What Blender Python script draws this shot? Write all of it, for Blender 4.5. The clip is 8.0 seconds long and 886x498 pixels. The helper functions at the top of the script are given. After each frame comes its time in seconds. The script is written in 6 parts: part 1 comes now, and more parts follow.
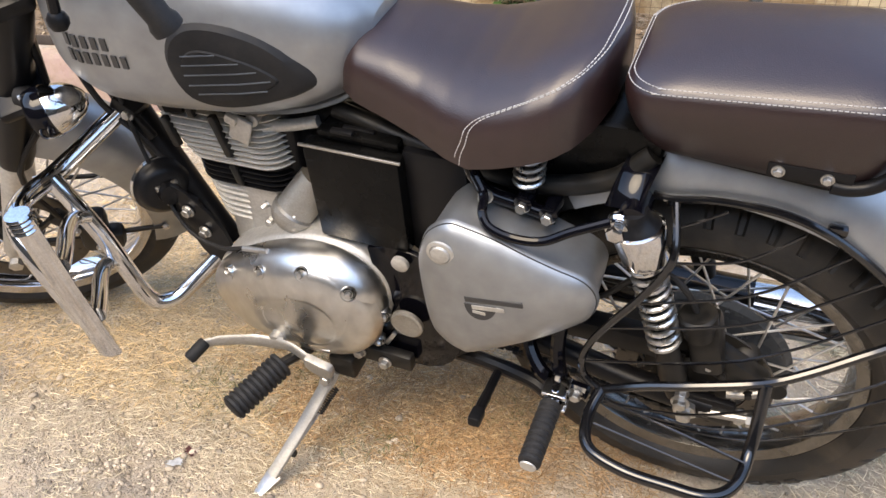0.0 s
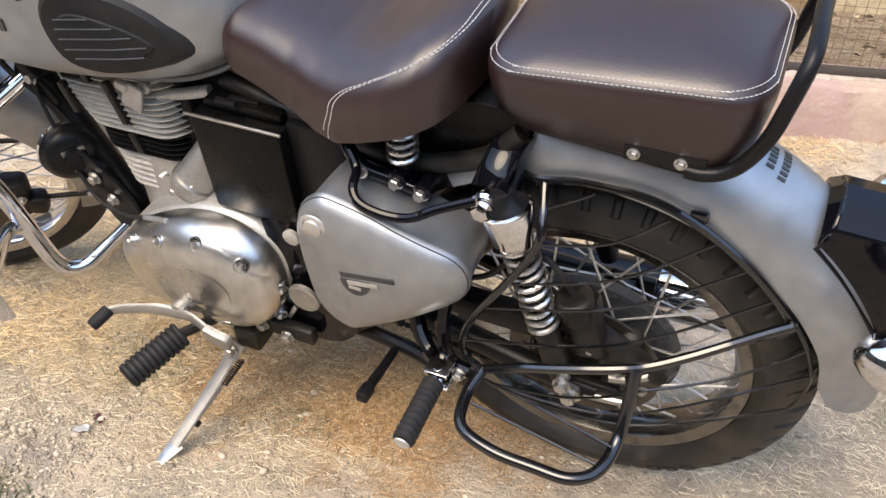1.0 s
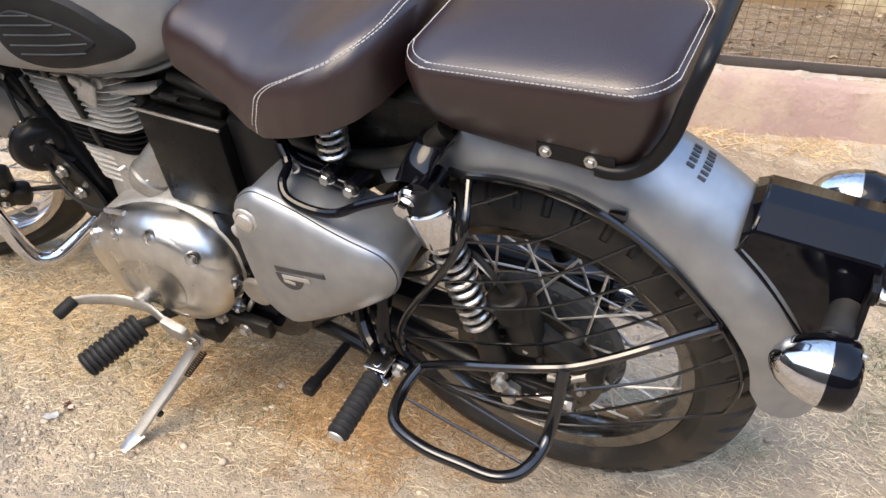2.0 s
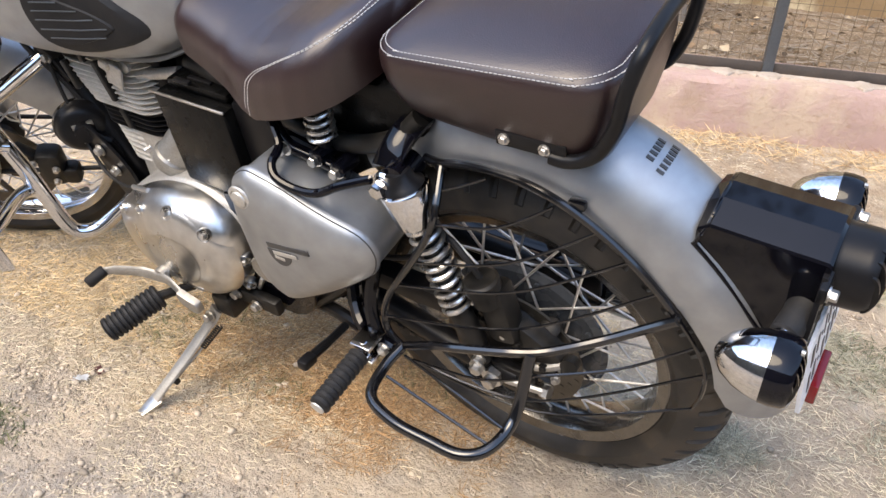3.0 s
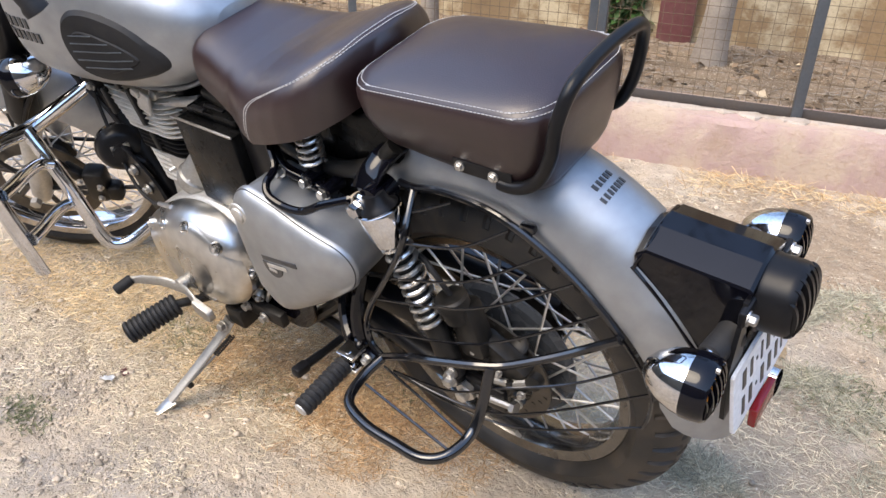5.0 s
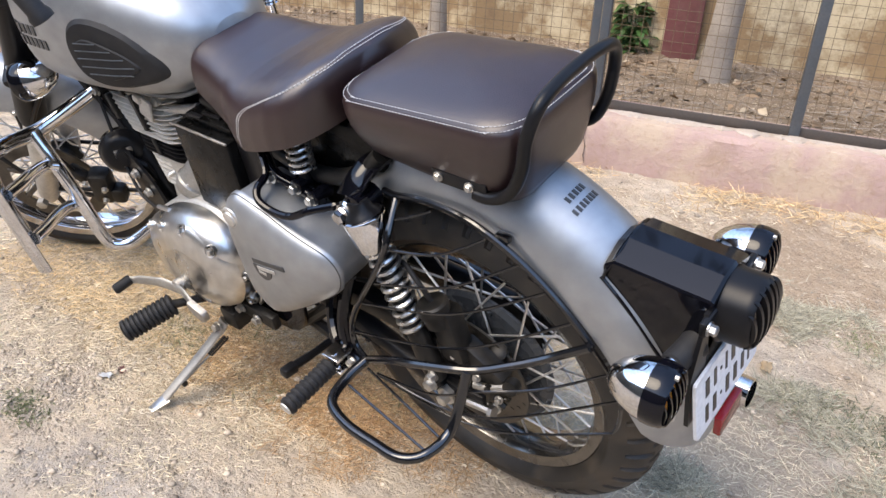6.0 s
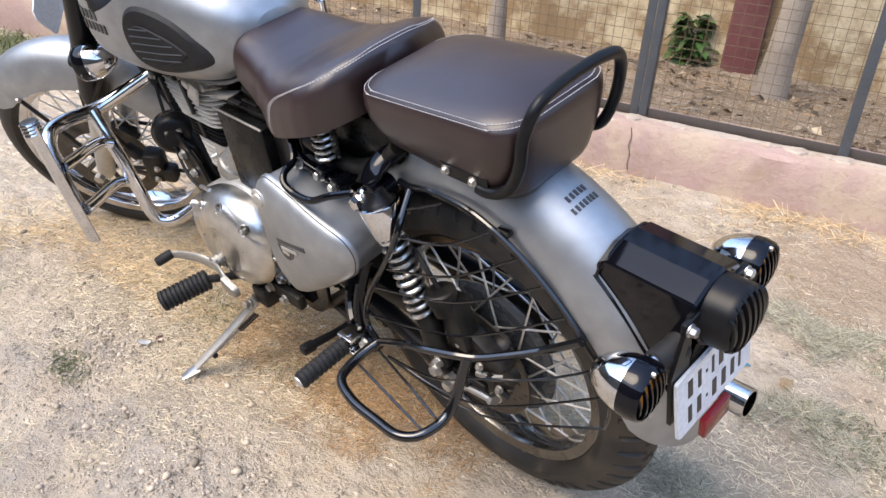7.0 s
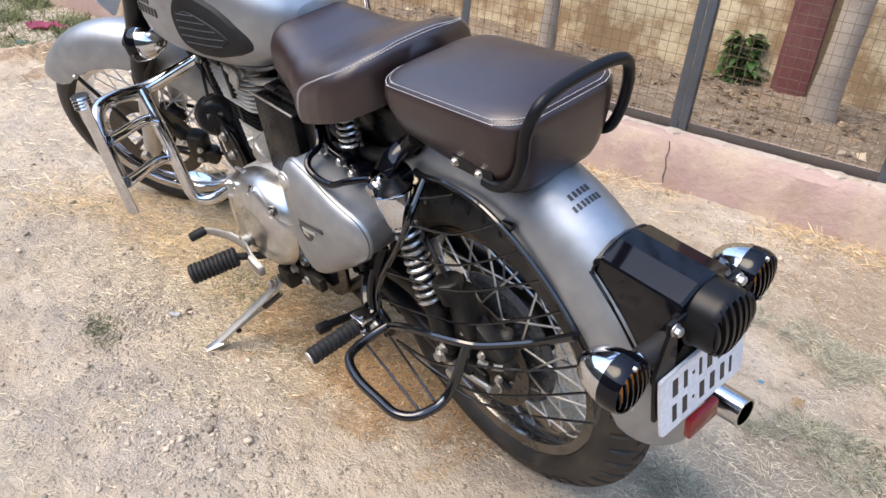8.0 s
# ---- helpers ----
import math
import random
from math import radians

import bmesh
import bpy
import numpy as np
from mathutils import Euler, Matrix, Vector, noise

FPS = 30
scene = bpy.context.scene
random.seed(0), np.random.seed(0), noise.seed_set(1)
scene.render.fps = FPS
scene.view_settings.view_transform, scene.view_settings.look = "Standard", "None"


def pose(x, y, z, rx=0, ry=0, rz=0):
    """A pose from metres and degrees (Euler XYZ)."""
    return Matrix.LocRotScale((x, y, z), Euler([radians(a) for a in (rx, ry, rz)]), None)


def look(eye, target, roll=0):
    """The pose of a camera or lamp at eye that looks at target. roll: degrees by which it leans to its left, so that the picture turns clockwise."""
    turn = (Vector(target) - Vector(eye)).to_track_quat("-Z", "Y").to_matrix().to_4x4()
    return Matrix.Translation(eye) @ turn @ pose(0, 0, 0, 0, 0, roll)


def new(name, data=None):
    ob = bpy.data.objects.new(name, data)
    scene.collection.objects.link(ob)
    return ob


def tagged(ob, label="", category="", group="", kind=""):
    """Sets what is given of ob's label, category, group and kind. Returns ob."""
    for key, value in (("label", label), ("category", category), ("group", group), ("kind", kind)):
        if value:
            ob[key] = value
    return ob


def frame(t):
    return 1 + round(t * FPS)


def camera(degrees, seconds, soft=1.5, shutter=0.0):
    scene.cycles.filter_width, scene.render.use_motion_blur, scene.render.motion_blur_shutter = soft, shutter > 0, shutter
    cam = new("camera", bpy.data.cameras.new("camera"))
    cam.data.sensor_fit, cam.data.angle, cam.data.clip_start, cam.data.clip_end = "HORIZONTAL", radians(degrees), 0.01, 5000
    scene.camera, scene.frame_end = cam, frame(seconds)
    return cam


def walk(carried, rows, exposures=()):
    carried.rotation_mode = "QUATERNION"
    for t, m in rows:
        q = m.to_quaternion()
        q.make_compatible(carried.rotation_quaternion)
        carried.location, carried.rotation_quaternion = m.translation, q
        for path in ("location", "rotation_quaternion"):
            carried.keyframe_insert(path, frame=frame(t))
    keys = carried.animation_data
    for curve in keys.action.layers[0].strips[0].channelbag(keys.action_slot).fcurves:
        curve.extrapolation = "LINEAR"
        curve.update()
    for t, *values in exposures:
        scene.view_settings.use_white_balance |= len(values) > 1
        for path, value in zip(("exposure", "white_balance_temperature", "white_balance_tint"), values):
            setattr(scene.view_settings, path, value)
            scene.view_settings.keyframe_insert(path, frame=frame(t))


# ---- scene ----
cam = camera(57.6, 8.0)
# seconds, place in metres, turn in degrees
ROWS = [
    (0.0, -0.0024, -1.1892, 1.0892, 59.848, -1.721, 22.552),
    (0.5, 0.0757, -1.1605, 1.0847, 59.327, -1.955, 22.607),
    (1.0, 0.1529, -1.1179, 1.0885, 58.331, -3.072, 23.870),
    (1.5, 0.2107, -1.0857, 1.0923, 58.146, -2.898, 24.626),
    (3.0, 0.4232, -1.0405, 1.0964, 58.337, -1.759, 32.997),
    (3.5, 0.4739, -1.0376, 1.1015, 58.626, -1.671, 35.451),
    (4.0, 0.5168, -1.0369, 1.1027, 58.997, -1.419, 36.876),
    (4.5, 0.5416, -1.0380, 1.1140, 59.949, -1.189, 37.339),
    (5.0, 0.5794, -1.0441, 1.1252, 60.870, -1.536, 38.063),
    (6.5, 0.6760, -1.0473, 1.1519, 61.638, -3.087, 41.308),
    (7.0, 0.7320, -1.0410, 1.1597, 61.416, -3.586, 44.919),
    (7.5, 0.7766, -1.0374, 1.1627, 61.206, -4.472, 47.724),
    (8.0, 0.8137, -1.0360, 1.1675, 61.386, -5.545, 49.811),
]
walk(cam, [(t, pose(*p)) for t, *p in ROWS], exposures=[(0.0, 1.53, 7750, 10), (1.5, 1.55, 7700, 10), (3.5, 1.56, 7450, 10), (5.0, 1.55, 7200, 10), (7.0, 1.51, 7100, 10), (8.0, 1.48, 7100, 10)])

# ---- light: open sky with a veiled sun ----
SUN_EL, SUN_AZ = 54.0, 254.0   # degrees; azimuth counter-clockwise from +x, where the light comes from
world = bpy.data.worlds.new("sky")
scene.world = world
world.use_nodes = True
wn = world.node_tree
sky = wn.nodes.new("ShaderNodeTexSky")
sky.sky_type = "NISHITA"
sky.sun_disc = False
sky.ozone_density = 3.0
sky.sun_elevation = radians(SUN_EL)
sky.sun_rotation = radians(90 - SUN_AZ)
wn.links.new(sky.outputs[0], wn.nodes["Background"].inputs[0])
wn.nodes["Background"].inputs[1].default_value = 0.258
sun = new("sun", bpy.data.lights.new("sun", "SUN"))
sun.data.energy = 1.08
sun.data.angle = radians(36)
sun.data.color = (1.0, 0.88, 0.70)
sd = Vector((math.cos(radians(SUN_AZ)) * math.cos(radians(SUN_EL)), math.sin(radians(SUN_AZ)) * math.cos(radians(SUN_EL)), math.sin(radians(SUN_EL))))
sun.matrix_world = look(sd * 20, (0, 0, 0))


# ---- materials ----
def mat(name, color, rough=0.5, metal=0.0, color2=None, scale=8.0, mix=(0.35, 0.7), bump=0.0, bump_scale=200.0,
        rough2=None, coat=0.0, dust=0.0, dust_color=(0.30, 0.24, 0.17), island=0.0, trans=0.0, spec=0.5):
    """Principled surface: base colour mottled at a large and a fine scale, bump, patchy roughness and dust."""
    m = bpy.data.materials.new(name)
    m.use_nodes = True
    nt = m.node_tree
    b = nt.nodes["Principled BSDF"]
    b.inputs["Metallic"].default_value = metal
    b.inputs["Roughness"].default_value = rough
    b.inputs["Coat Weight"].default_value = coat
    b.inputs["Coat Roughness"].default_value = 0.06
    b.inputs["Transmission Weight"].default_value = trans
    b.inputs["Specular IOR Level"].default_value = spec
    tc = nt.nodes.new("ShaderNodeTexCoord")

    def noise_at(sc, detail=5.0, distort=0.0):
        n = nt.nodes.new("ShaderNodeTexNoise")
        n.inputs["Scale"].default_value = sc
        n.inputs["Detail"].default_value = detail
        n.inputs["Distortion"].default_value = distort
        nt.links.new(tc.outputs["Object"], n.inputs["Vector"])
        return n

    def ramp(src, lo, hi):
        r = nt.nodes.new("ShaderNodeMapRange")
        r.inputs["From Min"].default_value, r.inputs["From Max"].default_value = lo, hi
        nt.links.new(src, r.inputs["Value"])
        return r.outputs["Result"]

    def blend(fac, a, c, mode="MIX"):
        x = nt.nodes.new("ShaderNodeMix")
        x.data_type, x.blend_type = "RGBA", mode
        for s, v in ((0, fac), (6, a), (7, c)):
            if isinstance(v, (int, float)):
                x.inputs[s].default_value = v
            elif isinstance(v, tuple):
                x.inputs[s].default_value = (*v, 1)
            else:
                nt.links.new(v, x.inputs[s])
        return x.outputs[2]

    c2 = color2 or tuple(v * 0.82 for v in color)
    col = blend(ramp(noise_at(scale, 6.0, 0.4).outputs[0], *mix), tuple(color), tuple(c2))
    fine = noise_at(scale * 14, 4.0)
    g = blend(ramp(fine.outputs[0], 0.25, 0.75), (0.86, 0.86, 0.86), (1.12, 1.12, 1.12))
    col = blend(1.0, col, g, "MULTIPLY")
    if island:
        geo = nt.nodes.new("ShaderNodeNewGeometry")
        h = nt.nodes.new("ShaderNodeHueSaturation")
        nt.links.new(ramp(geo.outputs["Random Per Island"], 0.0, 1.0), h.inputs["Value"])
        r = h.inputs["Value"].links[0].from_node
        r.inputs["To Min"].default_value, r.inputs["To Max"].default_value = 1 - island, 1 + island
        nt.links.new(col, h.inputs["Color"])
        col = h.outputs["Color"]
    if dust:
        d = ramp(noise_at(scale * 2.3, 8.0, 0.6).outputs[0], 0.42, 0.78)
        k = nt.nodes.new("ShaderNodeMath")
        k.operation = "MULTIPLY"
        k.inputs[1].default_value = dust
        nt.links.new(d, k.inputs[0])
        col = blend(k.outputs[0], col, tuple(dust_color))
        rr = nt.nodes.new("ShaderNodeMapRange")
        rr.inputs["To Min"].default_value, rr.inputs["To Max"].default_value = rough, min(1.0, rough + 0.45)
        nt.links.new(k.outputs[0], rr.inputs["Value"])
        nt.links.new(rr.outputs[0], b.inputs["Roughness"])
    elif rough2 is not None:
        rr = nt.nodes.new("ShaderNodeMapRange")
        rr.inputs["To Min"].default_value, rr.inputs["To Max"].default_value = rough, rough2
        nt.links.new(ramp(noise_at(scale * 3, 6.0).outputs[0], 0.3, 0.7), rr.inputs["Value"])
        nt.links.new(rr.outputs[0], b.inputs["Roughness"])
    nt.links.new(col, b.inputs["Base Color"])
    if bump:
        bn = nt.nodes.new("ShaderNodeBump")
        bn.inputs["Strength"].default_value = 1.0
        bn.inputs["Distance"].default_value = bump
        nt.links.new(noise_at(bump_scale, 6.0).outputs[0], bn.inputs["Height"])
        nt.links.new(bn.outputs[0], b.inputs["Normal"])
    return m


PAINT = mat("gunmetal_paint", (0.350, 0.363, 0.375), 0.41, 0.85, color2=(0.330, 0.342, 0.354), scale=2, bump=0.00003, bump_scale=1100, rough2=0.47)
BLACK = mat("gloss_black_paint", (0.003, 0.003, 0.005), 0.04, scale=5, rough2=0.08, spec=0.30)
GUARD = mat("black_powder_coat", (0.004, 0.004, 0.005), 0.10, scale=16, rough2=0.17, spec=0.75)
BOX = mat("black_box_plastic", (0.004, 0.004, 0.004), 0.22, scale=9, rough2=0.32, spec=0.14)
# near-black that paints the shade between fins and in recesses
FINGAP = mat("shaded_gap", (0.010, 0.009, 0.008), 0.8, scale=20, spec=0.1)
FINMETAL = mat("bright_fin_casting", (0.66, 0.63, 0.57), 0.44, 0.45, scale=14, bump=0.0002, bump_scale=600, rough2=0.6)
PLATEGREY = mat("grey_black_enamel", (0.042, 0.047, 0.054), 0.26, scale=12, dust=0.15, dust_color=(0.08, 0.07, 0.055), spec=0.3)
DULL = mat("dull_steel", (0.40, 0.38, 0.345), 0.46, 0.85, scale=30, rough2=0.62)
SATIN = mat("satin_black", (0.007, 0.007, 0.008), 0.34, scale=12, dust=0.05, dust_color=(0.06, 0.05, 0.04), spec=0.2)
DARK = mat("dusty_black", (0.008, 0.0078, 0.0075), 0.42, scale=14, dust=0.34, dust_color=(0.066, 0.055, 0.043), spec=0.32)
CHROME = mat("chrome", (0.66, 0.66, 0.67), 0.05, 1.0, scale=20, rough2=0.13)
POLISH = mat("polished_aluminium", (0.64, 0.635, 0.62), 0.24, 1.0, scale=3, rough2=0.34, bump=0.00006, bump_scale=700)
CAST = mat("cast_aluminium", (0.58, 0.56, 0.52), 0.42, 0.65, scale=14, bump=0.0003, bump_scale=500, rough2=0.6)
STEEL = mat("zinc_steel", (0.55, 0.54, 0.52), 0.3, 1.0, scale=30, rough2=0.5)
RUBBER = mat("black_rubber", (0.015, 0.015, 0.016), 0.6, scale=25, dust=0.10, dust_color=(0.10, 0.085, 0.065), bump=0.0002, bump_scale=900, spec=0.3)
TYRE = mat("dusty_tyre_rubber", (0.017, 0.016, 0.015), 0.50, scale=7, dust=0.58, dust_color=(0.098, 0.076, 0.055), bump=0.0004, bump_scale=400, spec=0.4)
SPOKE = mat("bright_spoke_wire", (0.80, 0.79, 0.77), 0.30, 0.9, scale=30, rough2=0.45)
SPRING = mat("bright_spring_steel", (0.66, 0.65, 0.63), 0.24, 0.95, scale=30, rough2=0.36)
RIM = mat("dusty_rim", (0.22, 0.212, 0.20), 0.16, 0.95, scale=14, dust=0.45, dust_color=(0.075, 0.063, 0.048))
DISC = mat("browned_disc_steel", (0.10, 0.09, 0.078), 0.36, 0.7, scale=12, dust=0.3, dust_color=(0.07, 0.058, 0.045))
LEATHER = mat("brown_leatherette", (0.0200, 0.0080, 0.0076), 0.34, color2=(0.0165, 0.0064, 0.0061), scale=6, bump=0.0003, bump_scale=520, rough2=0.40, spec=0.74)
THREAD = mat("white_thread", (0.50, 0.48, 0.46), 0.8, scale=60)
AMBER = mat("amber_lens", (0.80, 0.30, 0.03), 0.15, scale=60)
RED = mat("red_lens", (0.20, 0.006, 0.010), 0.15, scale=60)
DARKRED = mat("dark_red_lens", (0.035, 0.004, 0.004), 0.12, scale=60)
WHITE = mat("white_plate", (0.78, 0.79, 0.80), 0.3, scale=9)
INK = mat("black_lettering", (0.015, 0.015, 0.016), 0.4, scale=40)
GREYINK = mat("dark_grey_decal", (0.035, 0.035, 0.036), 0.4, scale=40)


# patches of greyer, redder and browner soil, and warmer brown tone under the motorcycle: x, y, inner and outer radius,
# amount, colour
GROUND_SPOTS = (
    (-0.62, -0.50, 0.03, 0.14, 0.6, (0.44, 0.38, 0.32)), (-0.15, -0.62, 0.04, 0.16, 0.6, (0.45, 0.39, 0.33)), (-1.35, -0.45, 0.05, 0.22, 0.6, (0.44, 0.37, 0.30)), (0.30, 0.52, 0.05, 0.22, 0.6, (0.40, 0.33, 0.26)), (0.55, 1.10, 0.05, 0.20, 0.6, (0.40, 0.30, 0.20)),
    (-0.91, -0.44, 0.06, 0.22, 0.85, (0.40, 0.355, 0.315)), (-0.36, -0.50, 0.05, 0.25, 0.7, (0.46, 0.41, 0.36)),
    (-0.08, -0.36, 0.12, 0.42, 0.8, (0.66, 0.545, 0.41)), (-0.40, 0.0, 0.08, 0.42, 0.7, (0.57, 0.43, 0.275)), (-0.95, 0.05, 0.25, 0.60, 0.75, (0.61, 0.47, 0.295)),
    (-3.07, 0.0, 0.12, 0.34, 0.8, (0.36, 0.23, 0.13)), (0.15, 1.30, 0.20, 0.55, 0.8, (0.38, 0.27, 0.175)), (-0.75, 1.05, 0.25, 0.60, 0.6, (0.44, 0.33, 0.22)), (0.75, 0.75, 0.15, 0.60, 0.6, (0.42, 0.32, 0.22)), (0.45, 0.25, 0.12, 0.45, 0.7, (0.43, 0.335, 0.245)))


def soil_material():
    """Dry trodden soil: beige, with greyer and redder patches, crumbs and bits."""
    m = bpy.data.materials.new("dry_soil")
    m.use_nodes = True
    nt = m.node_tree
    b = nt.nodes["Principled BSDF"]
    b.inputs["Roughness"].default_value = 0.95
    b.inputs["Specular IOR Level"].default_value = 0.2
    tc = nt.nodes.new("ShaderNodeTexCoord")

    def field(sc, lo, hi, detail=6.0, rough=0.6):
        n = nt.nodes.new("ShaderNodeTexNoise")
        n.inputs["Scale"].default_value, n.inputs["Detail"].default_value, n.inputs["Roughness"].default_value = sc, detail, rough
        nt.links.new(tc.outputs["Object"], n.inputs["Vector"])
        r = nt.nodes.new("ShaderNodeMapRange")
        r.inputs["From Min"].default_value, r.inputs["From Max"].default_value = lo, hi
        nt.links.new(n.outputs[0], r.inputs["Value"])
        return r.outputs[0], n.outputs[0]

    def over(fac, a, c, mode="MIX"):
        x = nt.nodes.new("ShaderNodeMix")
        x.data_type, x.blend_type = "RGBA", mode
        nt.links.new(fac, x.inputs[0])
        for s, v in ((6, a), (7, c)):
            if isinstance(v, tuple):
                x.inputs[s].default_value = (*v, 1)
            else:
                nt.links.new(v, x.inputs[s])
        return x.outputs[2]

    def spot(x, y, r0, r1, amount):
        """Fades out from a place on the ground, with a ragged rim."""
        d = nt.nodes.new("ShaderNodeVectorMath")
        d.operation = "DISTANCE"
        d.inputs[1].default_value = (x, y, 0)
        nt.links.new(tc.outputs["Object"], d.inputs[0])
        a = nt.nodes.new("ShaderNodeMath")
        a.operation = "MULTIPLY_ADD"
        a.inputs[1].default_value = 0.5
        nt.links.new(field(7.0, 0.3, 0.7)[0], a.inputs[0])
        nt.links.new(d.outputs["Value"], a.inputs[2])
        r = nt.nodes.new("ShaderNodeMapRange")
        r.inputs["From Min"].default_value, r.inputs["From Max"].default_value = r0 + 0.25, r1 + 0.25
        r.inputs["To Min"].default_value, r.inputs["To Max"].default_value = amount, 0.0
        nt.links.new(a.outputs[0], r.inputs["Value"])
        return r.outputs[0]

    col = over(field(1.9, 0.42, 0.62)[0], (0.66, 0.53, 0.385), (0.61, 0.52, 0.42))
    col = over(field(3.1, 0.52, 0.74)[0], col, (0.56, 0.415, 0.285))
    col = over(field(4.3, 0.50, 0.68, 5.0)[0], col, (0.47, 0.395, 0.315))
    col = over(field(8.3, 0.50, 0.74, 5.0)[0], col, (0.42, 0.34, 0.26))
    col = over(field(11.0, 0.50, 0.76, 5.0)[0], col, (0.72, 0.60, 0.45))
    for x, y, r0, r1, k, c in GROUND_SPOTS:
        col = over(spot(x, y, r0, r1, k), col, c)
    # browner soil behind the plinth, its colour also darkened for tree shade
    dot = nt.nodes.new("ShaderNodeVectorMath")
    dot.operation = "DOT_PRODUCT"
    dot.inputs[1].default_value = (-math.sin(radians(18.7)), math.cos(radians(18.7)), 0)
    nt.links.new(tc.outputs["Object"], dot.inputs[0])
    yard = nt.nodes.new("ShaderNodeMapRange")
    yard.inputs["From Min"].default_value, yard.inputs["From Max"].default_value = 1.68, 1.72
    nt.links.new(dot.outputs["Value"], yard.inputs["Value"])
    col = over(yard.outputs[0], col, over(field(5.0, 0.40, 0.62)[0], (0.33, 0.245, 0.165), (0.22, 0.16, 0.105)))
    col = over(field(26.0, 0.55, 0.82, 8.0)[0], col, over(field(1.0, 0, 1)[0], (0.33, 0.25, 0.18), (0.30, 0.245, 0.195)))
    col = over(field(95.0, 0.56, 0.68, 6.0)[0], col, (0.62, 0.505, 0.375))
    col = over(field(210.0, 0.57, 0.80, 4.0)[0], col, (0.33, 0.255, 0.18))
    nt.links.new(col, b.inputs["Base Color"])
    h1, h2 = field(30.0, 0, 1, 9.0, 0.7)[1], field(140.0, 0, 1, 5.0, 0.6)[1]
    add = nt.nodes.new("ShaderNodeMath")
    add.operation = "MULTIPLY_ADD"
    add.inputs[1].default_value = 0.35
    nt.links.new(h2, add.inputs[0])
    nt.links.new(h1, add.inputs[2])
    bn = nt.nodes.new("ShaderNodeBump")
    lumps = nt.nodes.new("ShaderNodeMath")
    lumps.operation = "MULTIPLY_ADD"
    lumps.inputs[1].default_value = 1.0
    nt.links.new(field(13.0, 0, 1, 3.0, 0.5)[1], lumps.inputs[0])
    nt.links.new(add.outputs[0], lumps.inputs[2])
    bn.inputs["Distance"].default_value = 0.025
    nt.links.new(lumps.outputs[0], bn.inputs["Height"])
    nt.links.new(bn.outputs[0], b.inputs["Normal"])
    return m


SOIL = soil_material()
STRAW = mat("dry_straw", (0.76, 0.65, 0.46), 0.75, scale=9, island=0.45)
GOLD = mat("golden_straw", (0.72, 0.53, 0.29), 0.75, scale=9, island=0.5)
BROWNSTRAW = mat("brown_straw", (0.47, 0.29, 0.14), 0.8, scale=9, island=0.5)
WEED = mat("dark_green_weed", (0.105, 0.112, 0.055), 0.8, scale=9, island=0.45)
PALE = mat("bleached_grass", (0.40, 0.365, 0.265), 0.8, scale=9, island=0.65)
GRASS = mat("green_grass", (0.155, 0.165, 0.065), 0.75, scale=9, island=0.45)


def plaster(name, coat, under, dirt, flake=(0.52, 0.58), streak=0.5, relief=0.006, patch=4.5):
    """Old limewashed plaster: a coat that has flaked off in patches, stained and pitted."""
    m = bpy.data.materials.new(name)
    m.use_nodes = True
    nt = m.node_tree
    b = nt.nodes["Principled BSDF"]
    b.inputs["Roughness"].default_value = 0.9
    b.inputs["Specular IOR Level"].default_value = 0.25
    tc = nt.nodes.new("ShaderNodeTexCoord")

    def field(sc, lo, hi, detail=7.0, rough=0.6, stretch=(1, 1, 1)):
        mp = nt.nodes.new("ShaderNodeMapping")
        mp.inputs["Scale"].default_value = stretch
        nt.links.new(tc.outputs["Object"], mp.inputs["Vector"])
        n = nt.nodes.new("ShaderNodeTexNoise")
        n.inputs["Scale"].default_value, n.inputs["Detail"].default_value, n.inputs["Roughness"].default_value = sc, detail, rough
        nt.links.new(mp.outputs[0], n.inputs["Vector"])
        r = nt.nodes.new("ShaderNodeMapRange")
        r.inputs["From Min"].default_value, r.inputs["From Max"].default_value = lo, hi
        nt.links.new(n.outputs[0], r.inputs["Value"])
        return r.outputs[0]

    def over(fac, a, c, amount=1.0):
        k = nt.nodes.new("ShaderNodeMath")
        k.operation = "MULTIPLY"
        k.inputs[1].default_value = amount
        nt.links.new(fac, k.inputs[0])
        x = nt.nodes.new("ShaderNodeMix")
        x.data_type = "RGBA"
        nt.links.new(k.outputs[0], x.inputs[0])
        for s, v in ((6, a), (7, c)):
            if isinstance(v, tuple):
                x.inputs[s].default_value = (*v, 1)
            else:
                nt.links.new(v, x.inputs[s])
        return x.outputs[2]

    flakes = field(patch, *flake, 9.0, 0.65)
    col = over(field(1.6, 0.35, 0.7), coat, tuple(c * 0.84 for c in coat))
    col = over(flakes, col, under)
    col = over(field(9.0, 0.55, 0.75), col, dirt, streak)
    col = over(field(60.0, 0.55, 0.72, 4.0), col, dirt, 0.45)
    nt.links.new(col, b.inputs["Base Color"])
    add = nt.nodes.new("ShaderNodeMath")
    add.operation = "MULTIPLY_ADD"
    add.inputs[1].default_value = -0.35
    nt.links.new(flakes, add.inputs[0])
    nt.links.new(field(42.0, 0, 1, 8.0), add.inputs[2])
    bn = nt.nodes.new("ShaderNodeBump")
    bn.inputs["Distance"].default_value = relief
    nt.links.new(add.outputs[0], bn.inputs["Height"])
    nt.links.new(bn.outputs[0], b.inputs["Normal"])
    return m


